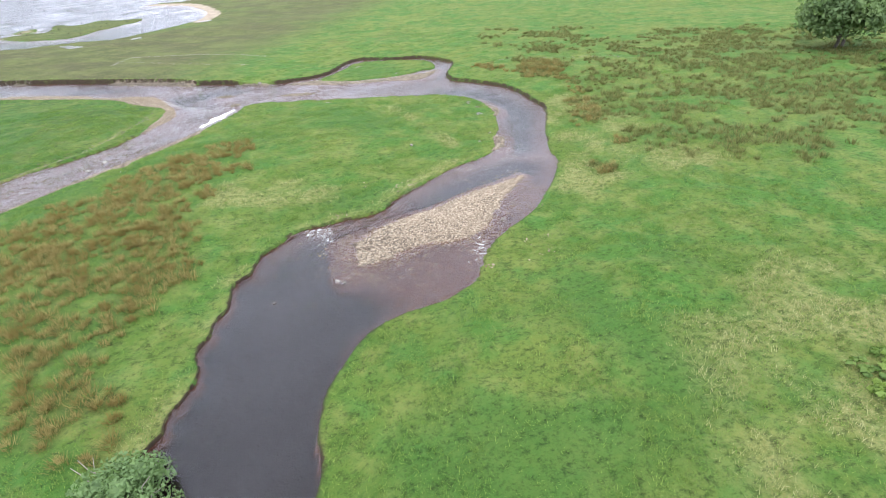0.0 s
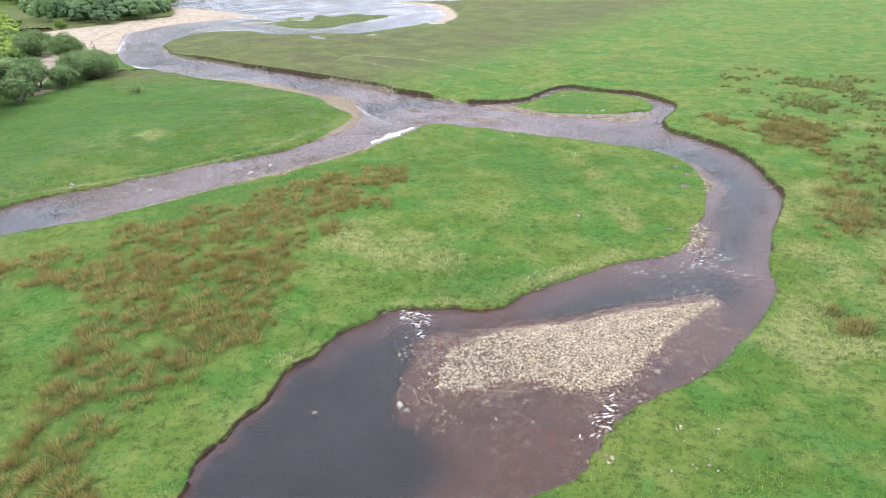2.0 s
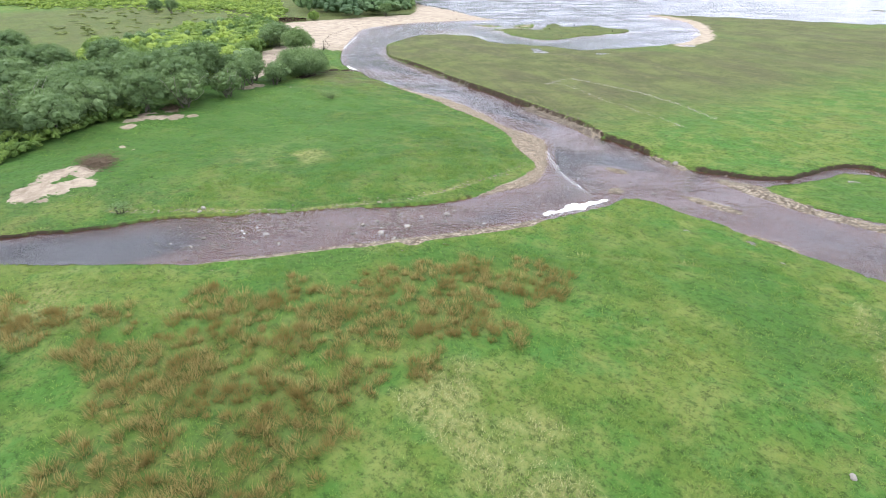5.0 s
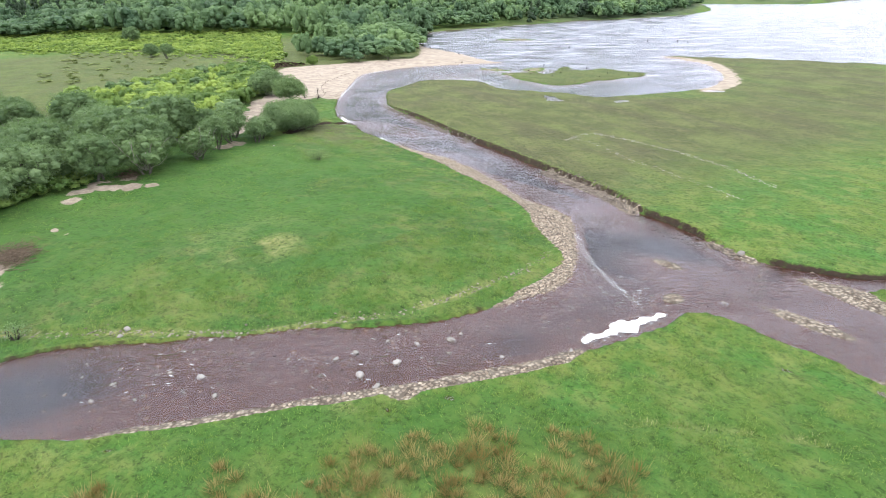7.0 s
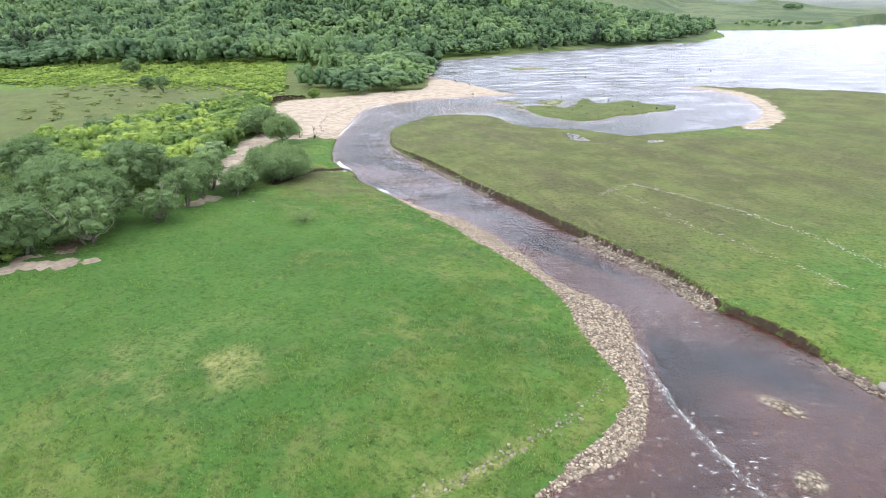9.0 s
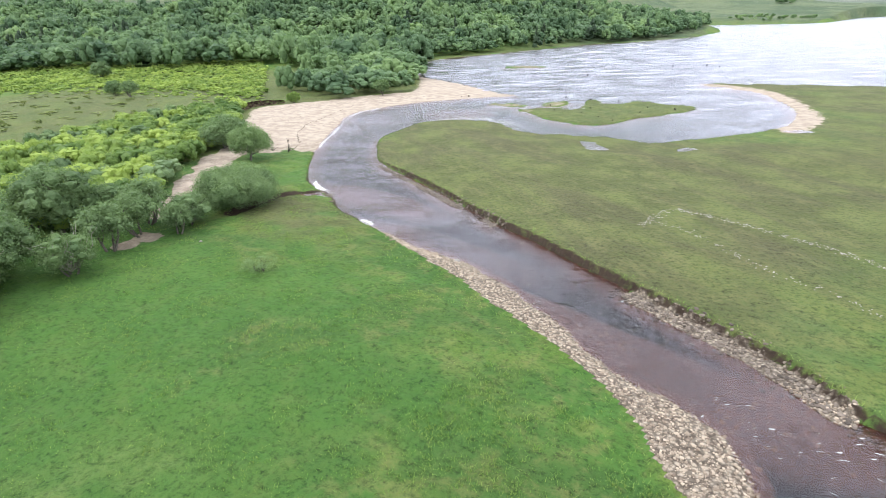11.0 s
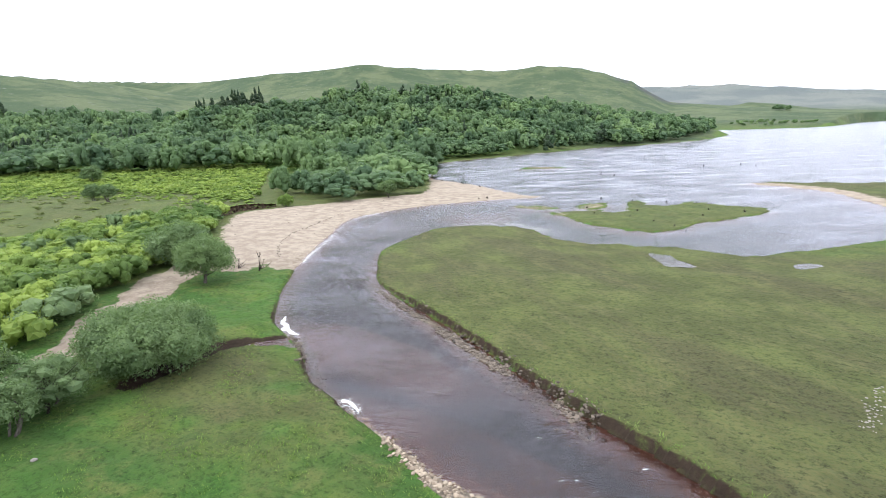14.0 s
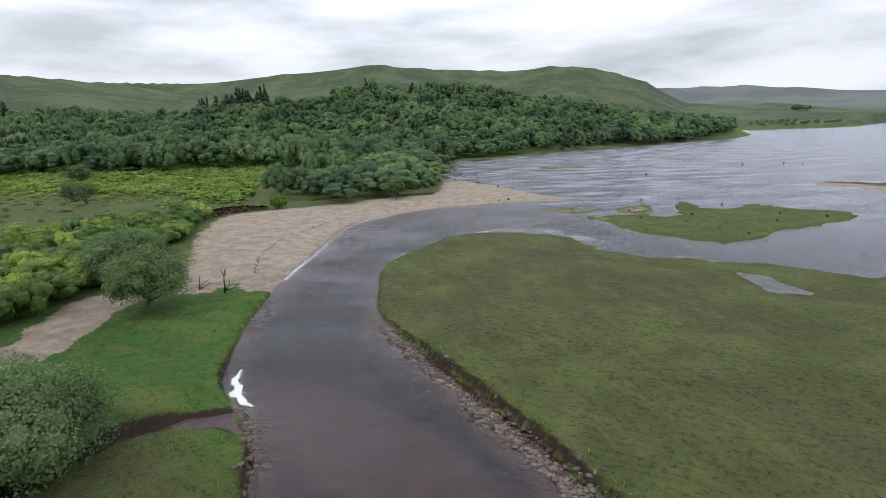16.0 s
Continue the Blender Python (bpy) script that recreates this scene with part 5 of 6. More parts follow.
STONE_SHAPES = {}
BOX_V = np.array([(x, y, z) for x in (-1, 1) for y in (-1, 1) for z in (-1, 1)], float) * 0.62
BOX_F = np.array([(0, 1, 3), (0, 3, 2), (4, 6, 7), (4, 7, 5), (0, 4, 5), (0, 5, 1), (2, 3, 7), (2, 7, 6), (0, 2, 6), (0, 6, 4), (1, 5, 7), (1, 7, 3)])


def stone_pile(name, label, category, seed, xs, ys, sizes, mat, singly=300, flat=0.65, sink=0.3, inside_of=None):
    """A bank or wall of stones: the largest of a stretch are parts of their own, the rest one joined part."""
    rng = np.random.RandomState(seed)
    root = tagged(new(name), label, category)
    want = np.ones(len(xs), bool) if inside_of is None else inside_of(xs, ys)
    order = np.argsort(-sizes * want)[:singly]
    rest = np.setdiff1d(np.arange(len(xs)), order)
    if len(rest):
        heap = stones("gravel", "", seed, xs[rest], ys[rest], sizes[rest], mat, flat, "stuff", sink, "")
        heap.parent = root
    if mat.name not in STONE_SHAPES:
        STONE_SHAPES[mat.name] = []
        for _ in range(6):
            v = ICO_V * (1 + 0.15 * rng.normal(size=(len(ICO_V), 1))) * (0.8 + 0.5 * rng.rand(), 0.75 + 0.35 * rng.rand(), flat)
            me = bpy.data.meshes.new("stone")
            me.from_pydata([tuple(p) for p in v], [], [tuple(int(i) for i in f) for f in ICO_F])
            me.materials.append(mat)
            STONE_SHAPES[mat.name].append(me)
    zs = ground_at(xs[order], ys[order])
    for x, y, z, s in zip(xs[order], ys[order], zs, sizes[order]):
        ob = new("stone", STONE_SHAPES[mat.name][rng.randint(6)])
        ob.parent = root
        ob.matrix_basis = pose(x, y, z + s * flat * (1 - 2 * sink) * 0.5, 0, 0, rng.rand() * 360) @ Matrix.Diagonal((s, s, s, 1))
    return root


def stone_sizes(rng, k, small, large):
    return small + (large - small) * rng.rand(k) ** 2.5


srng = np.random.RandomState(14)
cx, cy = sown(srng, 90000, (-10, 9, 31.5, 51), lambda x, y: fade(field(gravel_mask, x, y) + 1.3 * (value_noise(x, y, 1.6, 3) - 0.5), 0.15, 1.0) * (0.85 - 0.70 * fade(0.75 * x + 0.66 * y, 29, 18)))
stone_pile("gravel_bar", "midstream bar of heaped pale cobbles", "gravel bar", 61, cx, cy, stone_sizes(srng, len(cx), 0.03, 0.105), COBBLE)
cx, cy = sown(srng, 13000, (-14, 10, 27, 56), lambda x, y: (field(gravel_mask, x, y) < 0.5) * (field(VZ, x, y) > -0.34) * (field(VZ, x, y) < 0.02) * 0.65 * fade(field(channel_d, x, y), 1.4, 2.6))
stones("bed_stones", "wet reddish cobbles lying in shallow water", 62, cx, cy, stone_sizes(srng, len(cx), 0.035, 0.15), WET_COBBLE)
cx, cy = sown(srng, 90000, (-90, -38, 69, 98), lambda x, y: (field(gravel_mask, x, y) > 0.5) * 0.75)
stone_pile("gravel_bank", "long beach of pale cobbles along the river's edge", "gravel bank", 63, cx, cy, stone_sizes(srng, len(cx), 0.032, 0.12), COBBLE)
cx, cy = sown(srng, 34000, (-48, 9, 40, 98), lambda x, y: (field(gravel_mask, x, y) > 0.5) * (y > 52) * (x > -48) * 0.6)
stone_pile("gravel_bank", "brown and pale cobbles on the shallow side bars", "gravel bank", 64, cx, cy, stone_sizes(srng, len(cx), 0.035, 0.14), COBBLE)
cx, cy = sown(srng, 15000, (-66, -20, 36, 96), lambda x, y: (field(gravel_mask, x, y) < 0.5) * (field(VZ, x, y) > -0.4) * (field(VZ, x, y) < 0.0) * 0.4)
stones("bed_stones", "wet brown cobbles on the bed of the side stream", 65, cx, cy, stone_sizes(srng, len(cx), 0.05, 0.2), WET_COBBLE)
cx, cy = sown(srng, 3600, (-60, -32, 40, 84), lambda x, y: (field(land * 1.0, x, y) < 0.1) * (field(VZ, x, y) < 0.0) * (x < -33 + 0.2 * (84 - y)) * 0.16)
breaking = [stones("stream_stones", "small pale stones breaking the surface of the side stream", 69, cx, cy, stone_sizes(srng, len(cx), 0.06, 0.2), BOULDER)]
cx, cy = sown(srng, 40000, (-14, 11, 29, 53), lambda x, y: ((field(gravel_mask, x, y) < 0.9) | (field(low_end, x, y) > 0.3)) * (field(land * 1.0, x, y) < 0.1) * (0.16 * fade(field(gravel_d, x, y), 2.4, 0.1) + 0.04 * fade(field(gravel_d, x, y), 6.0, 1.0)) * fade(0.75 * x + 0.66 * y, 10, 20) * fade(field(channel_d, x, y), 1.4, 2.4))
breaking.append(stones("stream_stones", "pale cobbles strewn through the shallows round the gravel bar", 79, cx, cy, stone_sizes(srng, len(cx), 0.03, 0.11), COBBLE))
for surf in breaking:
    co = np.empty(len(surf.data.vertices) * 3, np.float32)
    surf.data.vertices.foreach_get("co", co)
    co = co.reshape(-1, len(ICO_V), 3)
    co[..., 2] += np.maximum(0.0, 0.03 - co[..., 2].max(1))[:, None]
    surf.data.vertices.foreach_set("co", co.ravel())
# stones that line the foot of the east bank
bank_line = curve_through([(-31.4, 93.9), (-33.5, 94.4), (-40.8, 96), (-44.4, 97), (-47, 98.2), (-50, 99.3), (-54.5, 100.3), (-57.4, 100.9), (-62.4, 102)], 0.5)
pick = bank_line[srng.randint(len(bank_line), size=1700)]
wide = 0.35 + 0.4 * fade(np.abs(pick[:, 0] + 52), 8, 4)
px, py = pick[:, 0] + srng.normal(size=1700) * wide, pick[:, 1] - 0.1 + srng.normal(size=1700) * wide
stone_pile("stone_bank", "dark stones tumbled along the foot of the cut bank", "stone bank", 66, px, py, stone_sizes(srng, 1700, 0.045, 0.2), BANK_STONE)
bank_line = curve_through([(-79.5, 106), (-83, 106.9), (-88.5, 108.1), (-94, 109.4), (-99, 110.6)], 0.5)
pick = bank_line[srng.randint(len(bank_line), size=2300)]
px, py = pick[:, 0] + srng.normal(size=2300) * 0.5, pick[:, 1] - 0.3 + srng.normal(size=2300) * 0.5
stone_pile("stone_bank", "dark stones strewn below the marsh edge", "stone bank", 67, px, py, stone_sizes(srng, 2300, 0.04, 0.19), BANK_STONE)
bank_line = curve_through([(-103, 111.4), (-108, 112.4), (-114.5, 114)], 0.5)
pick = bank_line[srng.randint(len(bank_line), size=700)]
px, py = pick[:, 0] + srng.normal(size=700) * 0.7, pick[:, 1] - 0.5 + srng.normal(size=700) * 0.7
stone_pile("stone_bank", "loose brown stones scattered in the shallows off the marsh point", "stone bank", 80, px, py, stone_sizes(srng, 700, 0.05, 0.2), BANK_STONE, 200)
bank_line = curve_through([(-78, 95.6), (-84, 95.4), (-88.5, 96.2), (-92.5, 96.2)], 0.5)
pick = bank_line[srng.randint(len(bank_line), size=420)]
stone_pile("stone_bank", "pale stones along the pasture's edge", "stone bank", 68, pick[:, 0] + srng.normal(size=420) * 0.3, pick[:, 1] + srng.normal(size=420) * 0.25, stone_sizes(srng, 420, 0.05, 0.2), COBBLE)

bank_line = curve_through([(-91.5, 96.3), (-96, 96.4), (-98.8, 97), (-103, 98.6), (-106.2, 99.5), (-108, 99.7)], 0.4)
pick = bank_line[srng.randint(len(bank_line), size=1500)]
stone_pile("stone_bank", "brown pebbles and stones below the notched earth bank", "stone bank", 77, pick[:, 0] + srng.normal(size=1500) * 0.3, pick[:, 1] + srng.normal(size=1500) * 0.3, stone_sizes(srng, 1500, 0.03, 0.2), BANK_STONE, 200)


def boulder_mesh(seed):
    rng = np.random.RandomState(seed)
    v = ICO2_V * (1 + 0.10 * rng.normal(size=(len(ICO2_V), 1)))
    for _ in range(4):
        cut = unit(rng.normal(size=3))
        over = v @ cut - 0.72
        v = v - np.where(over > 0, over, 0)[:, None] * cut
    return v * (1.15, 0.9, 0.7)


BOULDERS = [indexed("boulder", boulder_mesh(80 + k), ICO2_F, BOULDER, smooth=False) for k in range(4)]
SPOT = [(-39.6, 65.1, 0.42), (-40.1, 60.5, 0.4), (-40.7, 57.9, 0.44), (-47.7, 49.8, 0.36), (-45.2, 49.8, 0.3), (-43, 59, 0.32), (-43.3, 57.6, 0.3), (-40.9, 62.9, 0.28), (-42.6, 61.5, 0.26), (-39.7, 66.1, 0.27), (-38.5, 63.9, 0.24), (-38.9, 58, 0.3), (-49.6, 48.4, 0.26), (-50.9, 45.2, 0.3), (-50, 43.7, 0.26), (-45.6, 55.1, 0.2), (-43.6, 55.4, 0.2), (-11.8, 30.3, 0.22), (-7.7, 32.6, 0.3), (-7.2, 32.4, 0.24), (-0.5, 34.3, 0.2), (-57.2, 47.6, 0.36), (-56.4, 46.9, 0.28), (-51.6, 51.9, 0.24), (5.2, 40.9, 0.3), (-3.4, 58.8, 0.26), (-76.4, 96.4, 0.36), (-98.8, 79.4, 0.22), (-28.5, 84.8, 0.3), (-31.3, 94.6, 0.5)]
for k, (x, y, r) in enumerate(SPOT):
    r = r * 0.78
    base = BOULDERS[k % 4]
    m = pose(x, y, max(float(ground_at(x, y)), -0.12) + 0.25 * r, 0, 0, 77 * k) @ Matrix.Diagonal((r, r, r, 1))
    ob = base if k < 4 else copy_thing(base, m)
    ob.matrix_basis = m
    tagged(ob, "pale grey rounded boulder lying in the shallow stream", "boulder", "boulders in the stream")

# fallen dry-stone walls, now turfed lines of stones
WALLS = [([(-62.7, 40.4), (-60, 43.6), (-57.6, 46.6), (-55, 49), (-51.6, 53), (-49.4, 55.7), (-47.4, 60.2), (-45.2, 64.1), (-43.9, 69), (-43.5, 73.9), (-43.3, 78.1), (-43.8, 81.6)], 420, 0.15, "sunken line of mossy stones along the old stream bank"), ([(-67.8, 115.4), (-67.5, 122.8), (-56.8, 122.4), (-45.8, 119.6), (-36, 114.8)], 420, 0.11, "low ruined dry-stone enclosure sunk in the turf"), ([(-67.8, 117.4), (-63, 116.9), (-55.3, 112.8), (-48.3, 111.2), (-42.2, 109.3), (-37, 107.2)], 170, 0.1, "low ruined dry-stone wall sunk in the turf"), ([(10, 99.5), (20, 98.6), (31, 96)], 70, 0.13, "last stones of a field wall in the rushes")]
for k, (line, count, size, label) in enumerate(WALLS):
    c = curve_through(line, 0.5)
    pick = c[srng.randint(len(c), size=count)]
    stone_pile("ruined_wall", label, "wall", 90 + k, pick[:, 0] + srng.normal(size=count) * 0.3, pick[:, 1] + srng.normal(size=count) * 0.3, stone_sizes(srng, count, 0.06, size), BOULDER if k else DARK_STONE, 300, 0.5, 0.46)

# ---- foam and broken water ----
def flecks(name, label, seed, xs, ys, sizes, lie=-0.75, slim=0.2):
    """Thin broken scraps of white water."""
    rng = np.random.RandomState(seed)
    k, n = len(xs), 7
    a = np.linspace(0, 6.283, n, endpoint=False)[None] + rng.rand(k, 1) * 6.28
    r = sizes[:, None] * (0.45 + 0.9 * rng.rand(k, n))
    turn, slim = rng.normal(size=(k, 1)) * 0.4 + lie, slim * (0.5 + rng.rand(k, 1))
    u, w = np.cos(a) * r, np.sin(a) * r * slim
    v = np.stack([xs[:, None] + u * np.cos(turn) - w * np.sin(turn), ys[:, None] + u * np.sin(turn) + w * np.cos(turn), np.full((k, n), 0.006)], -1)
    top = np.stack([xs, ys, np.full(k, 0.025)], -1)[:, None]
    rim = np.stack([v, np.roll(v, -1, 1), np.repeat(top, n, 1)], 2)
    return tagged(soup(name, rim.reshape(-1, 3), 3, FOAM), label, "foam", kind="stuff")


RIFFLES = [(-10.6, 40.2, 0.6, 0.4, 70), (-9.8, 39.4, 0.4, 0.5, 30), (3.2, 36.4, 0.3, 0.8, 45), (2.8, 35.2, 0.4, 0.5, 30), (7, 57, 1.6, 1.0, 120), (7.6, 54.6, 2.0, 0.6, 70), (2, 52.4, 2.2, 0.6, 60), (6, 60, 1.2, 1.0, 40), (-34, 80.5, 2.2, 1.6, 60), (-42, 60, 4, 6, 90), (-48, 48, 3, 4, 60), (-37, 72, 2.2, 2.6, 50), (-46, 93, 3, 1.6, 60), (-60, 98, 5, 2, 50), (-75, 101, 6, 2.5, 40), (-140, 158, 5, 6, 50)]
fx = np.concatenate([x + srng.normal(size=k) * a for x, y, a, b, k in RIFFLES])
fy = np.concatenate([y + srng.normal(size=k) * b for x, y, a, b, k in RIFFLES])
fs = np.concatenate([0.04 + 0.2 * srng.rand(k) ** 2 for x, y, a, b, k in RIFFLES])
wet = field(VZ, fx, fy) < -0.03
flecks("riffle_foam", "white broken water over the shallow riffles", 71, fx[wet], fy[wet], fs[wet], 0.7, 0.16)
seam = curve_through([(-45, 87.4), (-42, 84.6), (-39.5, 82.8), (-37.3, 81.6), (-35, 80.4), (-32.8, 79.4)], 0.12)
seam = np.repeat(seam, 5, 0) + srng.normal(size=(5 * len(seam), 2)) * 0.16
flecks("foam_seam", "thin white foam line where the two streams meet", 72, seam[:, 0], seam[:, 1], 0.025 + 0.12 * srng.rand(len(seam)) ** 3)
edge = curve_through([(-135.4, 114.4), (-141, 119.2), (-148.4, 126), (-161, 137.2), (-165.8, 144), (-167.2, 151)], 0.2)
edge = np.repeat(edge, 2, 0) + srng.normal(size=(2 * len(edge), 2)) * 0.18
flecks("shore_foam", "white foam line along the sandy beach", 73, edge[:, 0], edge[:, 1], 0.12 + 0.35 * srng.rand(len(edge)))

def foam_sheet(label, seed, line, across):
    """A ragged raft of foam along a bank, with torn scraps at its rim."""
    rng = np.random.RandomState(seed)
    c = curve_through(line, 0.06)
    t = unit(np.gradient(c, axis=0))
    side = np.stack([-t[:, 1], t[:, 0]], 1)
    s = np.linspace(0, 1, len(c))
    wide = across * np.sin(math.pi * np.clip(s * 0.96 + 0.02, 0, 1)) ** 0.6
    a = c + side * (wide * (0.35 + 1.3 * fade(value_noise(c[:, 0] * 1.5 + seed, c[:, 1] * 1.5, 1.3, 4), 0.25, 0.75)))[:, None]
    d = c - side * (wide * (0.35 + 1.3 * fade(value_noise(c[:, 0] * 1.5, c[:, 1] * 1.5 + 40 + seed, 1.3, 4), 0.25, 0.75)))[:, None]
    rows = [np.column_stack([a + (d - a) * f, np.full(len(c), z) + 0.02 * rng.rand(len(c))]) for f, z in ((0, 0.004), (0.12, 0.03), (0.35, 0.05), (0.65, 0.05), (0.88, 0.03), (1, 0.004))]
    v = np.concatenate(rows)
    idx = np.arange(len(v)).reshape(6, len(c))
    f = np.stack([idx[:-1, :-1], idx[:-1, 1:], idx[1:, 1:], idx[1:, :-1]], -1).reshape(-1, 4)
    tagged(indexed("foam_patch", v, f, FOAM), label, "foam", kind="stuff")
    k = 22 * len(line)
    p = np.concatenate([a, d])[rng.randint(2 * len(c), size=k)] + rng.normal(size=(k, 2)) * 0.22
    flecks("foam_scraps", "torn scraps of foam drifting off the raft", seed, p[:, 0], p[:, 1], 0.03 + 0.12 * rng.rand(k) ** 2, 1.2, 0.3)


foam_sheet("thick white foam gathered against the grassy point", 30, [(-32.9, 71.8), (-32.6, 73.2), (-32.2, 74.6), (-31.9, 75.8), (-31.5, 77.2), (-31.2, 78.5), (-30.9, 79.6)], 0.62)
foam_sheet("white foam drifted against the river bank", 31, [(-107.8, 100.2), (-109.2, 100.1), (-110.4, 100.2), (-111.6, 100.5), (-112.8, 101), (-113.8, 101.6)], 0.34)
foam_sheet("grey foam caught in a notch of the bank", 33, [(-91.4, 96.5), (-92.2, 96.7), (-93.0, 96.7), (-93.7, 96.5)], 0.22)

tip = curve_through([(-139, 149), (-137, 151.5), (-132, 155.4), (-126, 154.6), (-120, 153)], 0.2)
tip = np.repeat(tip, 2, 0) + srng.normal(size=(2 * len(tip), 2)) * 0.8 + (-0.6, 1.4)
flecks("foam_seam", "thin white foam in the shallows off the marsh point", 74, tip[:, 0], tip[:, 1], 0.1 + 0.5 * srng.rand(len(tip)) ** 2, 0.4, 0.15)
lx, ly = -190 + 150 * srng.rand(700), 196 + 220 * srng.rand(700)
off_shore = field(VZ, lx, ly) < -0.3
flecks("wave_foam", "thin white wave streaks on the loch", 75, lx[off_shore], ly[off_shore], 0.15 + 0.7 * srng.rand(int(off_shore.sum())) ** 2, 2.3, 0.04)

# pools of standing water in the marsh
for k, c in enumerate(pools):
    v = np.vstack([np.column_stack([c, np.full(len(c), 0.33)]), [[*c.mean(0), 0.33]]])
    f = np.array([(i, (i + 1) % len(c), len(c)) for i in range(len(c))])
    tagged(indexed("pool", v, f, WATER), "shallow pool of standing water in the marsh grass", "pool", kind="structure")

drift = curve_through([(-141, 113), (-150, 117.5), (-160, 126), (-168, 136), (-176, 148)], 0.1)
drift = drift + 1.4 * np.stack([value_noise(drift[:, 0], drift[:, 1], 6, 2) - 0.5, value_noise(drift[:, 1], drift[:, 0], 6, 2) - 0.5], 1) + srng.normal(size=drift.shape) * 0.16
stones("drift_line", "dark line of washed-up weed and twigs on the beach", 70, drift[:, 0], drift[:, 1], 0.04 + 0.11 * srng.rand(len(drift)), STUMP, 0.5, "stuff", 0.3, "driftwood")
cx, cy = sown(srng, 900, (-200, -138, 104, 180), lambda x, y: (field(is_beach * 1.0, x, y) > 0.9) * (field(VZ, x, y) > 0.1) * 0.25)
stones("beach_stones", "scattered dark stones and twigs on the sandy beach", 76, cx, cy, stone_sizes(srng, len(cx), 0.05, 0.2), DARK_STONE)

# ---- small things ----
def dead_tree(seed, height, count, label, mat, name="dead_tree"):
    rng = np.random.RandomState(seed)
    root = tagged(new(name), label, "dead tree")
    line = limb_line(rng, (0, 0, -0.2), (0.3, 0.2, height * 0.8))
    v, f = tube(line, np.linspace(0.11, 0.03, 6), 6)
    indexed("trunk", v, f, mat, root)
    for _ in range(count):
        s = line[rng.randint(1, 5)]
        end = s + np.array([rng.normal() * height * 0.28, rng.normal() * height * 0.28, height * (0.15 + 0.35 * rng.rand())])
        limb = limb_line(rng, s, end)
        v, f = tube(limb, np.linspace(0.05, 0.012, 6), 5)
        indexed("limb", v, f, mat, root)
    return root


stand(dead_tree(1, 3.4, 9, "bare dead tree standing on the beach", STUMP), -134.2, 107.2)
stand(dead_tree(2, 2.0, 7, "low bare dead shrub on the beach", STUMP), -137.6, 105.6)
stand(dead_tree(3, 4.2, 9, "bare grey dead tree beside the sandy track", STUMP), -105.8, 80.6)

STUMP_AT = [(-130, 196, 0.8), (-127.5, 190, 0.6), (-123, 199, 0.7), (-117, 201, 0.6), (-113, 199, 0.5), (-110, 191, 0.6), (-108, 184, 0.5), (-112, 173, 0.5), (-118, 175, 0.45), (-107, 171, 0.5), (-103.5, 192, 0.7), (-121, 183, 0.6), (-126, 175, 0.5), (-132, 181, 0.6), (-139, 197, 0.7), (-104, 169, 0.4), (-163, 181, 0.8), (-164, 179, 0.6), (-185, 200, 0.9), (-178, 199, 0.6), (-200, 206, 0.9), (-209, 210, 0.8), (-214, 209, 0.9), (-196, 203, 0.6), (-160, 300, 1.0), (-150, 310, 1.0), (-143, 306, 0.8), (-170, 252, 0.9), (-178, 256, 0.8)]


def stump_mesh(seed):
    rng = np.random.RandomState(seed)
    line = np.array([(0, 0, -0.6), (0.02, 0, 0.2), (0.1, 0.05, 0.7), (0.22, 0.1, 1.0)])
    v, f = tube(line, (0.42, 0.3, 0.22, 0.1), 7)
    return v + rng.normal(size=v.shape) * 0.05, f


STUMPS = [indexed("tree_stump", *stump_mesh(5 + k), STUMP, smooth=False) for k in range(3)]
for k, (x, y, s) in enumerate(STUMP_AT):
    m = pose(x, y, max(float(ground_at(x, y)), -0.1) - 0.02, 0, 0, 51 * k) @ Matrix.Diagonal((s, s, 0.62 * s, 1))
    ob = STUMPS[k] if k < 3 else copy_thing(STUMPS[k % 3], m)
    ob.matrix_basis = m
    tagged(ob, "small dark waterlogged stump on the loch shore", "stump", "stumps round the loch")

# fallen fence by the weeds
fence = tagged(new("fallen_fence"), "collapsed bleached timber fence lying in weeds", "fence")
for k, (a, b, z0, z1) in enumerate([((-40.4, 24.6), (-37.2, 25.8), 0.5, 0.35), ((-38.4, 25.6), (-34.8, 27), 0.4, 0.2), ((-40, 25.2), (-36, 26.8), 0.2, 0.5), ((-36.8, 26.6), (-35, 26.4), 0.2, 0.3)]):
    za, zb = float(ground_at(*a)) + z0, float(ground_at(*b)) + z1
    v, f = tube([(*a, za), ((a[0] + b[0]) / 2, (a[1] + b[1]) / 2, (za + zb) / 2 + 0.05), (*b, zb)], (0.06, 0.055, 0.05), 5)
    indexed("rail", v, f, DEAD, fence)
for x, y, dx in ((-40.2, 24.8, 0.1), (-37.8, 25.7, -0.2), (-35, 26.9, 0.15), (-33.7, 24.6, 0.2)):
    z = float(ground_at(x, y))
    v, f = tube([(x, y, z - 0.3), (x + dx * 0.5, y, z + 0.5), (x + dx, y + 0.05, z + 1.05)], (0.065, 0.06, 0.055), 6)
    indexed("post", v, f, DEAD, fence)

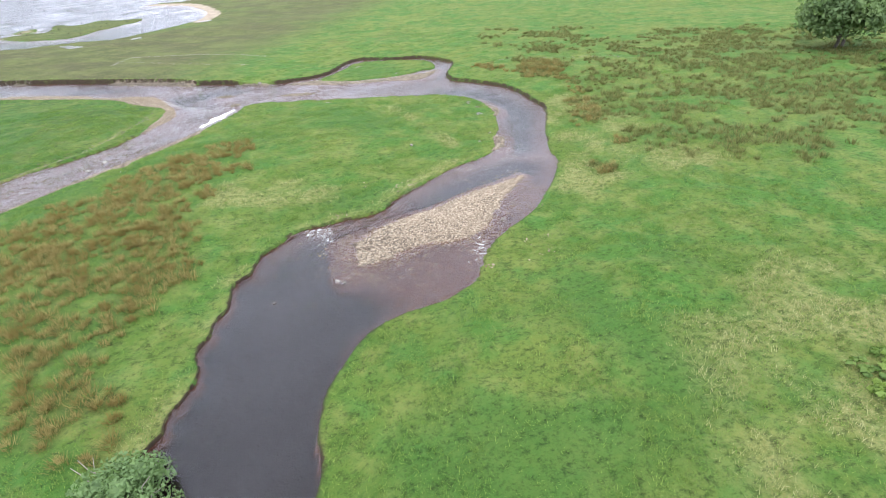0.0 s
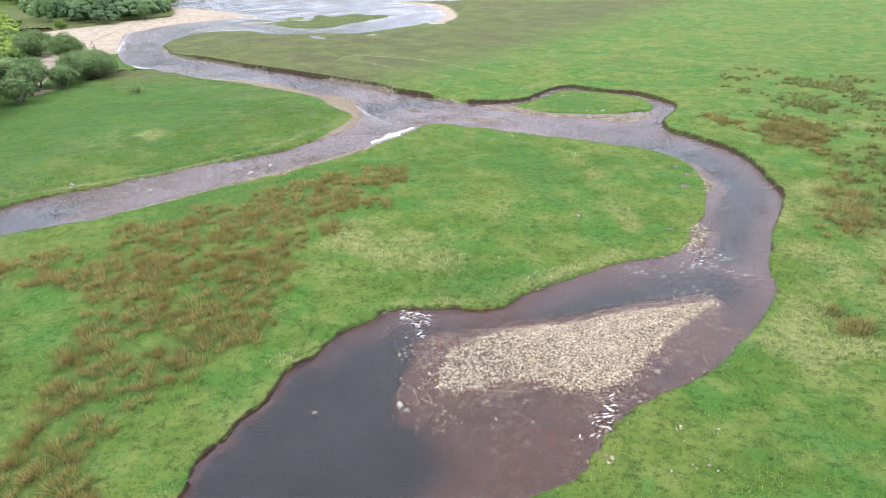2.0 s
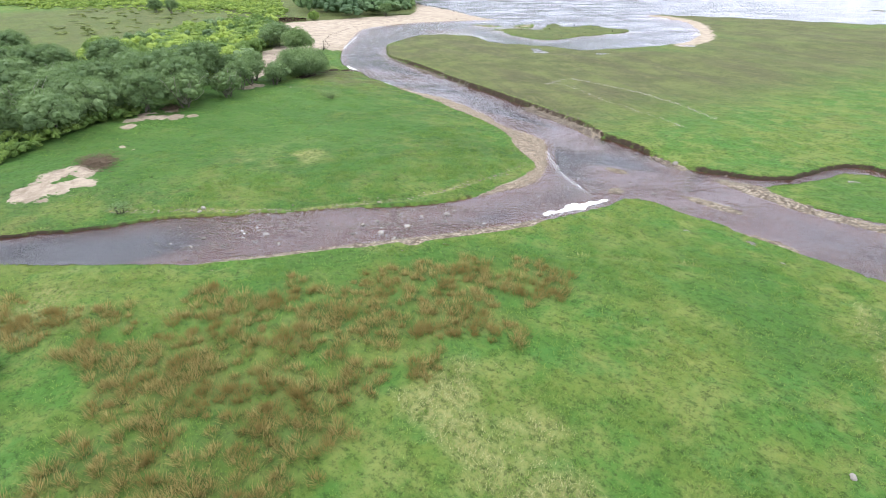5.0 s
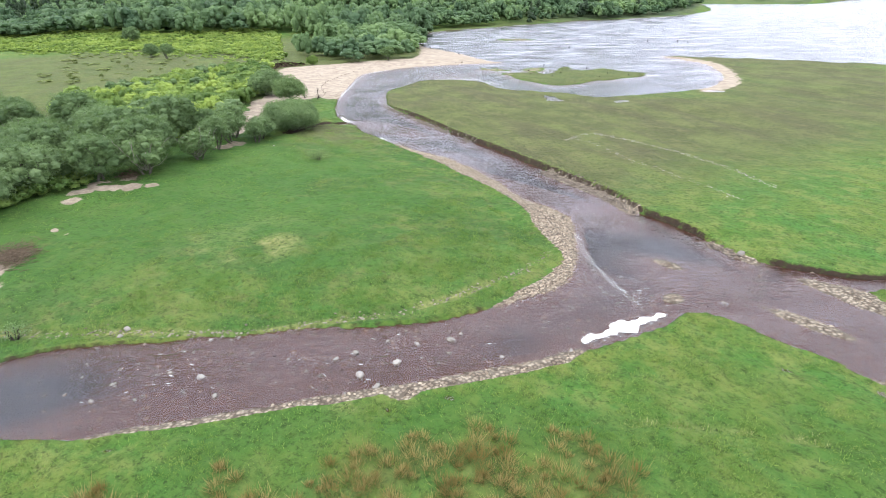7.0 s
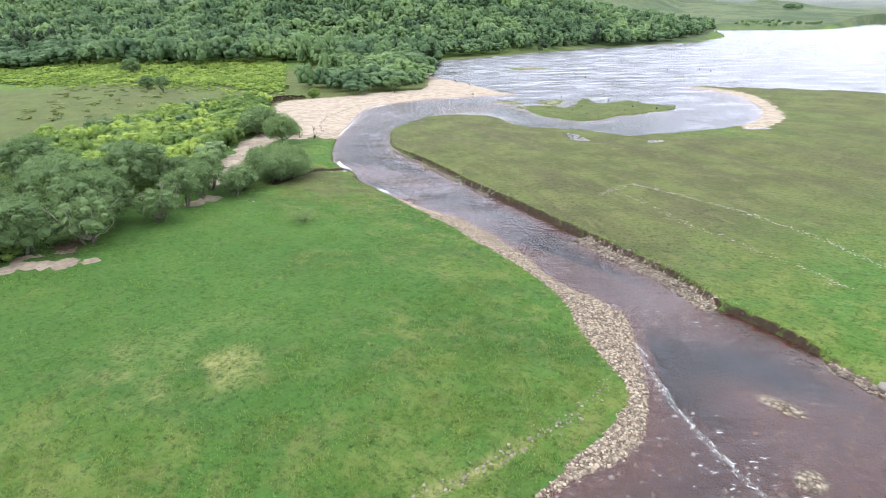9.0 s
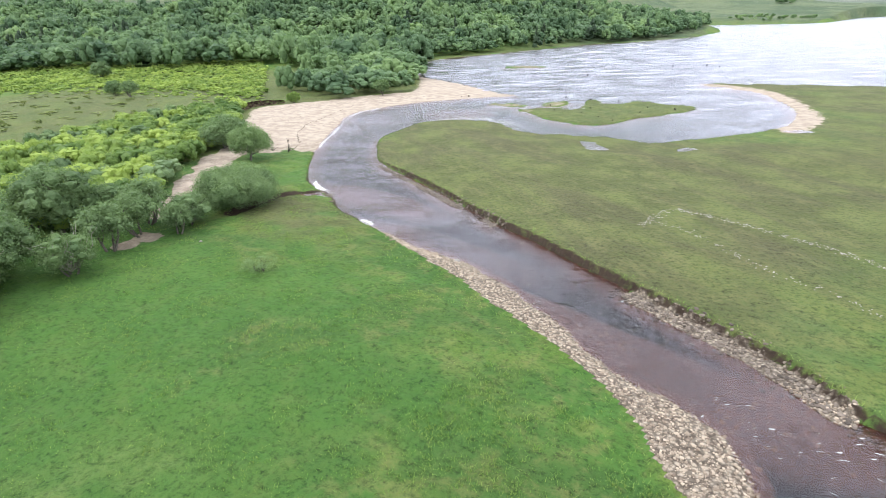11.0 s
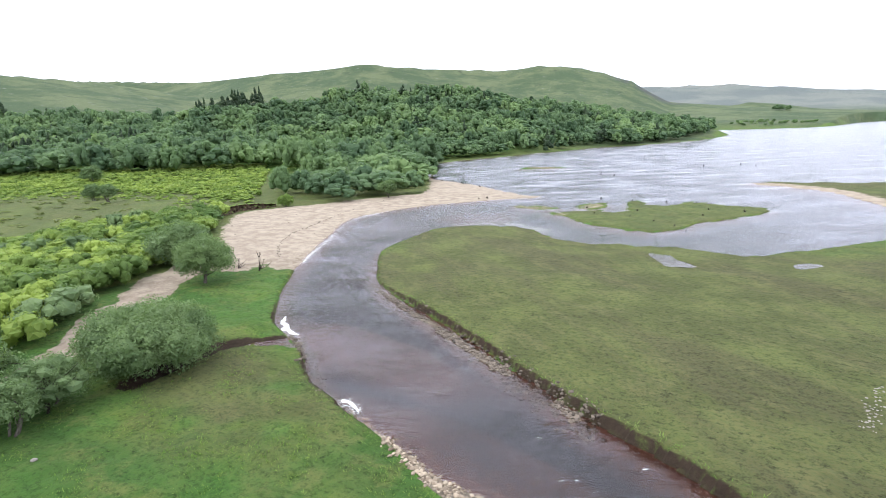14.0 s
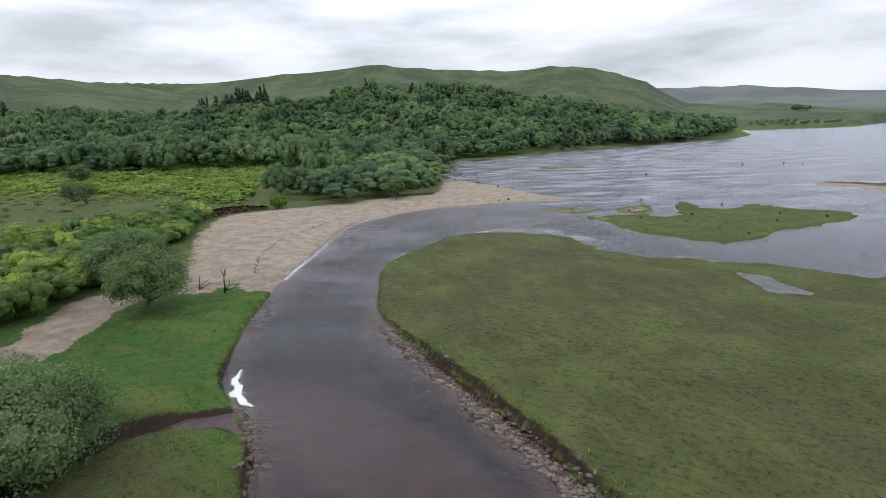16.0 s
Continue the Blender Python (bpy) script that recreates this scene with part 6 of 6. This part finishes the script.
# washed-up brush at the edge of the scrub
def brush_pile(seed, x, y, reach, count):
    """A flat heap of brown twigs and stalks."""
    rng = np.random.RandomState(seed)
    vs, fs, k = [], [], 0
    for _ in range(count):
        px, py = x + rng.normal() * reach, y + rng.normal() * reach * 0.6
        z = float(ground_at(px, py)) + 0.05 + 0.3 * rng.rand()
        a, far = rng.rand() * 6.28, 0.3 + 0.6 * rng.rand()
        end = (px + math.cos(a) * far, py + math.sin(a) * far, max(z + rng.normal() * 0.12, float(ground_at(px, py)) + 0.02))
        v, f = tube(limb_line(rng, (px - math.cos(a) * far, py - math.sin(a) * far, z), end, 0.08, 3), (0.03, 0.025, 0.012), 3)
        vs.append(v)
        fs.append(f + k)
        k += len(v)
    tagged(indexed("brush_pile", np.concatenate(vs), np.concatenate(fs), TWIG), "flat heap of brown washed-up twigs on bare sand", "brushwood", kind="stuff")


TWIG = bark_material("brown_twigs", (0.055, 0.040, 0.028), (0.170, 0.125, 0.085))
brush_pile(1, -77, 42.6, 1.5, 420)
brush_pile(2, -96.2, 57.4, 1.0, 120)

# cut earth face where the scrub ends above the beach
def earth_face(name, label, line, high, back, seed):
    """A ragged vertical face of soil with a turf lip behind it."""
    rng = np.random.RandomState(seed)
    c = curve_through(line, 0.5, 0.5, seed)
    t = unit(np.gradient(c, axis=0))
    side = np.stack([-t[:, 1], t[:, 0]], 1) * back
    ends = np.sin(math.pi * np.linspace(0.04, 0.96, len(c))) ** 0.4
    rows = []
    for out, up in ((0.5, -0.3), (0.25, 0.12), (0.05, 0.45), (-0.1, 0.72), (0.12, 1.0), (-0.5, 1.08), (-2.2, 0.9), (-4.0, -0.3)):
        p = c + side * -1 * (out + 0.22 * rng.normal(size=len(c)) * (up > 0))[:, None]
        rows.append(np.column_stack([p, ground_at(p[:, 0], p[:, 1]) + high * up * ends + 0.08 * rng.normal(size=len(c)) * (up > 0)]))
    v = np.concatenate(rows)
    idx = np.arange(len(v)).reshape(len(rows), len(c))
    f = np.stack([idx[:-1, :-1], idx[:-1, 1:], idx[1:, 1:], idx[1:, :-1]], -1).reshape(-1, 4)
    return tagged(indexed(name, v, f, SOIL, smooth=False), label, "earth bank")


def soil_material():
    n = Nodes("peaty_soil")
    col = n.mix(n.ramp(n.noise(1.3, 5, 0.7), 0.35, 0.65), (0.030, 0.022, 0.016), (0.098, 0.070, 0.048))
    nz = n.t.nodes.new("ShaderNodeSeparateXYZ")
    n.put(nz.inputs[0], n.t.nodes.new("ShaderNodeNewGeometry").outputs["True Normal"])
    col = n.mix(n.ramp(nz.outputs[2], 0.7, 0.9), col, n.mix(n.noise(2.0, 4), (0.060, 0.100, 0.024), (0.120, 0.165, 0.044)))
    return n.surface(col, 0.95, n.bump(n.noise(4.0, 5, 0.7), 0.8, 0.12), 0.1)


SOIL = soil_material()
earth_face("earth_bank", "dark crumbling earth face with a grass lip above the beach", [(-176, 114.5), (-182, 116.6), (-188, 119), (-193.5, 123), (-196.5, 128), (-197.5, 133), (-198, 138)], 1.7, 1.0, 3)
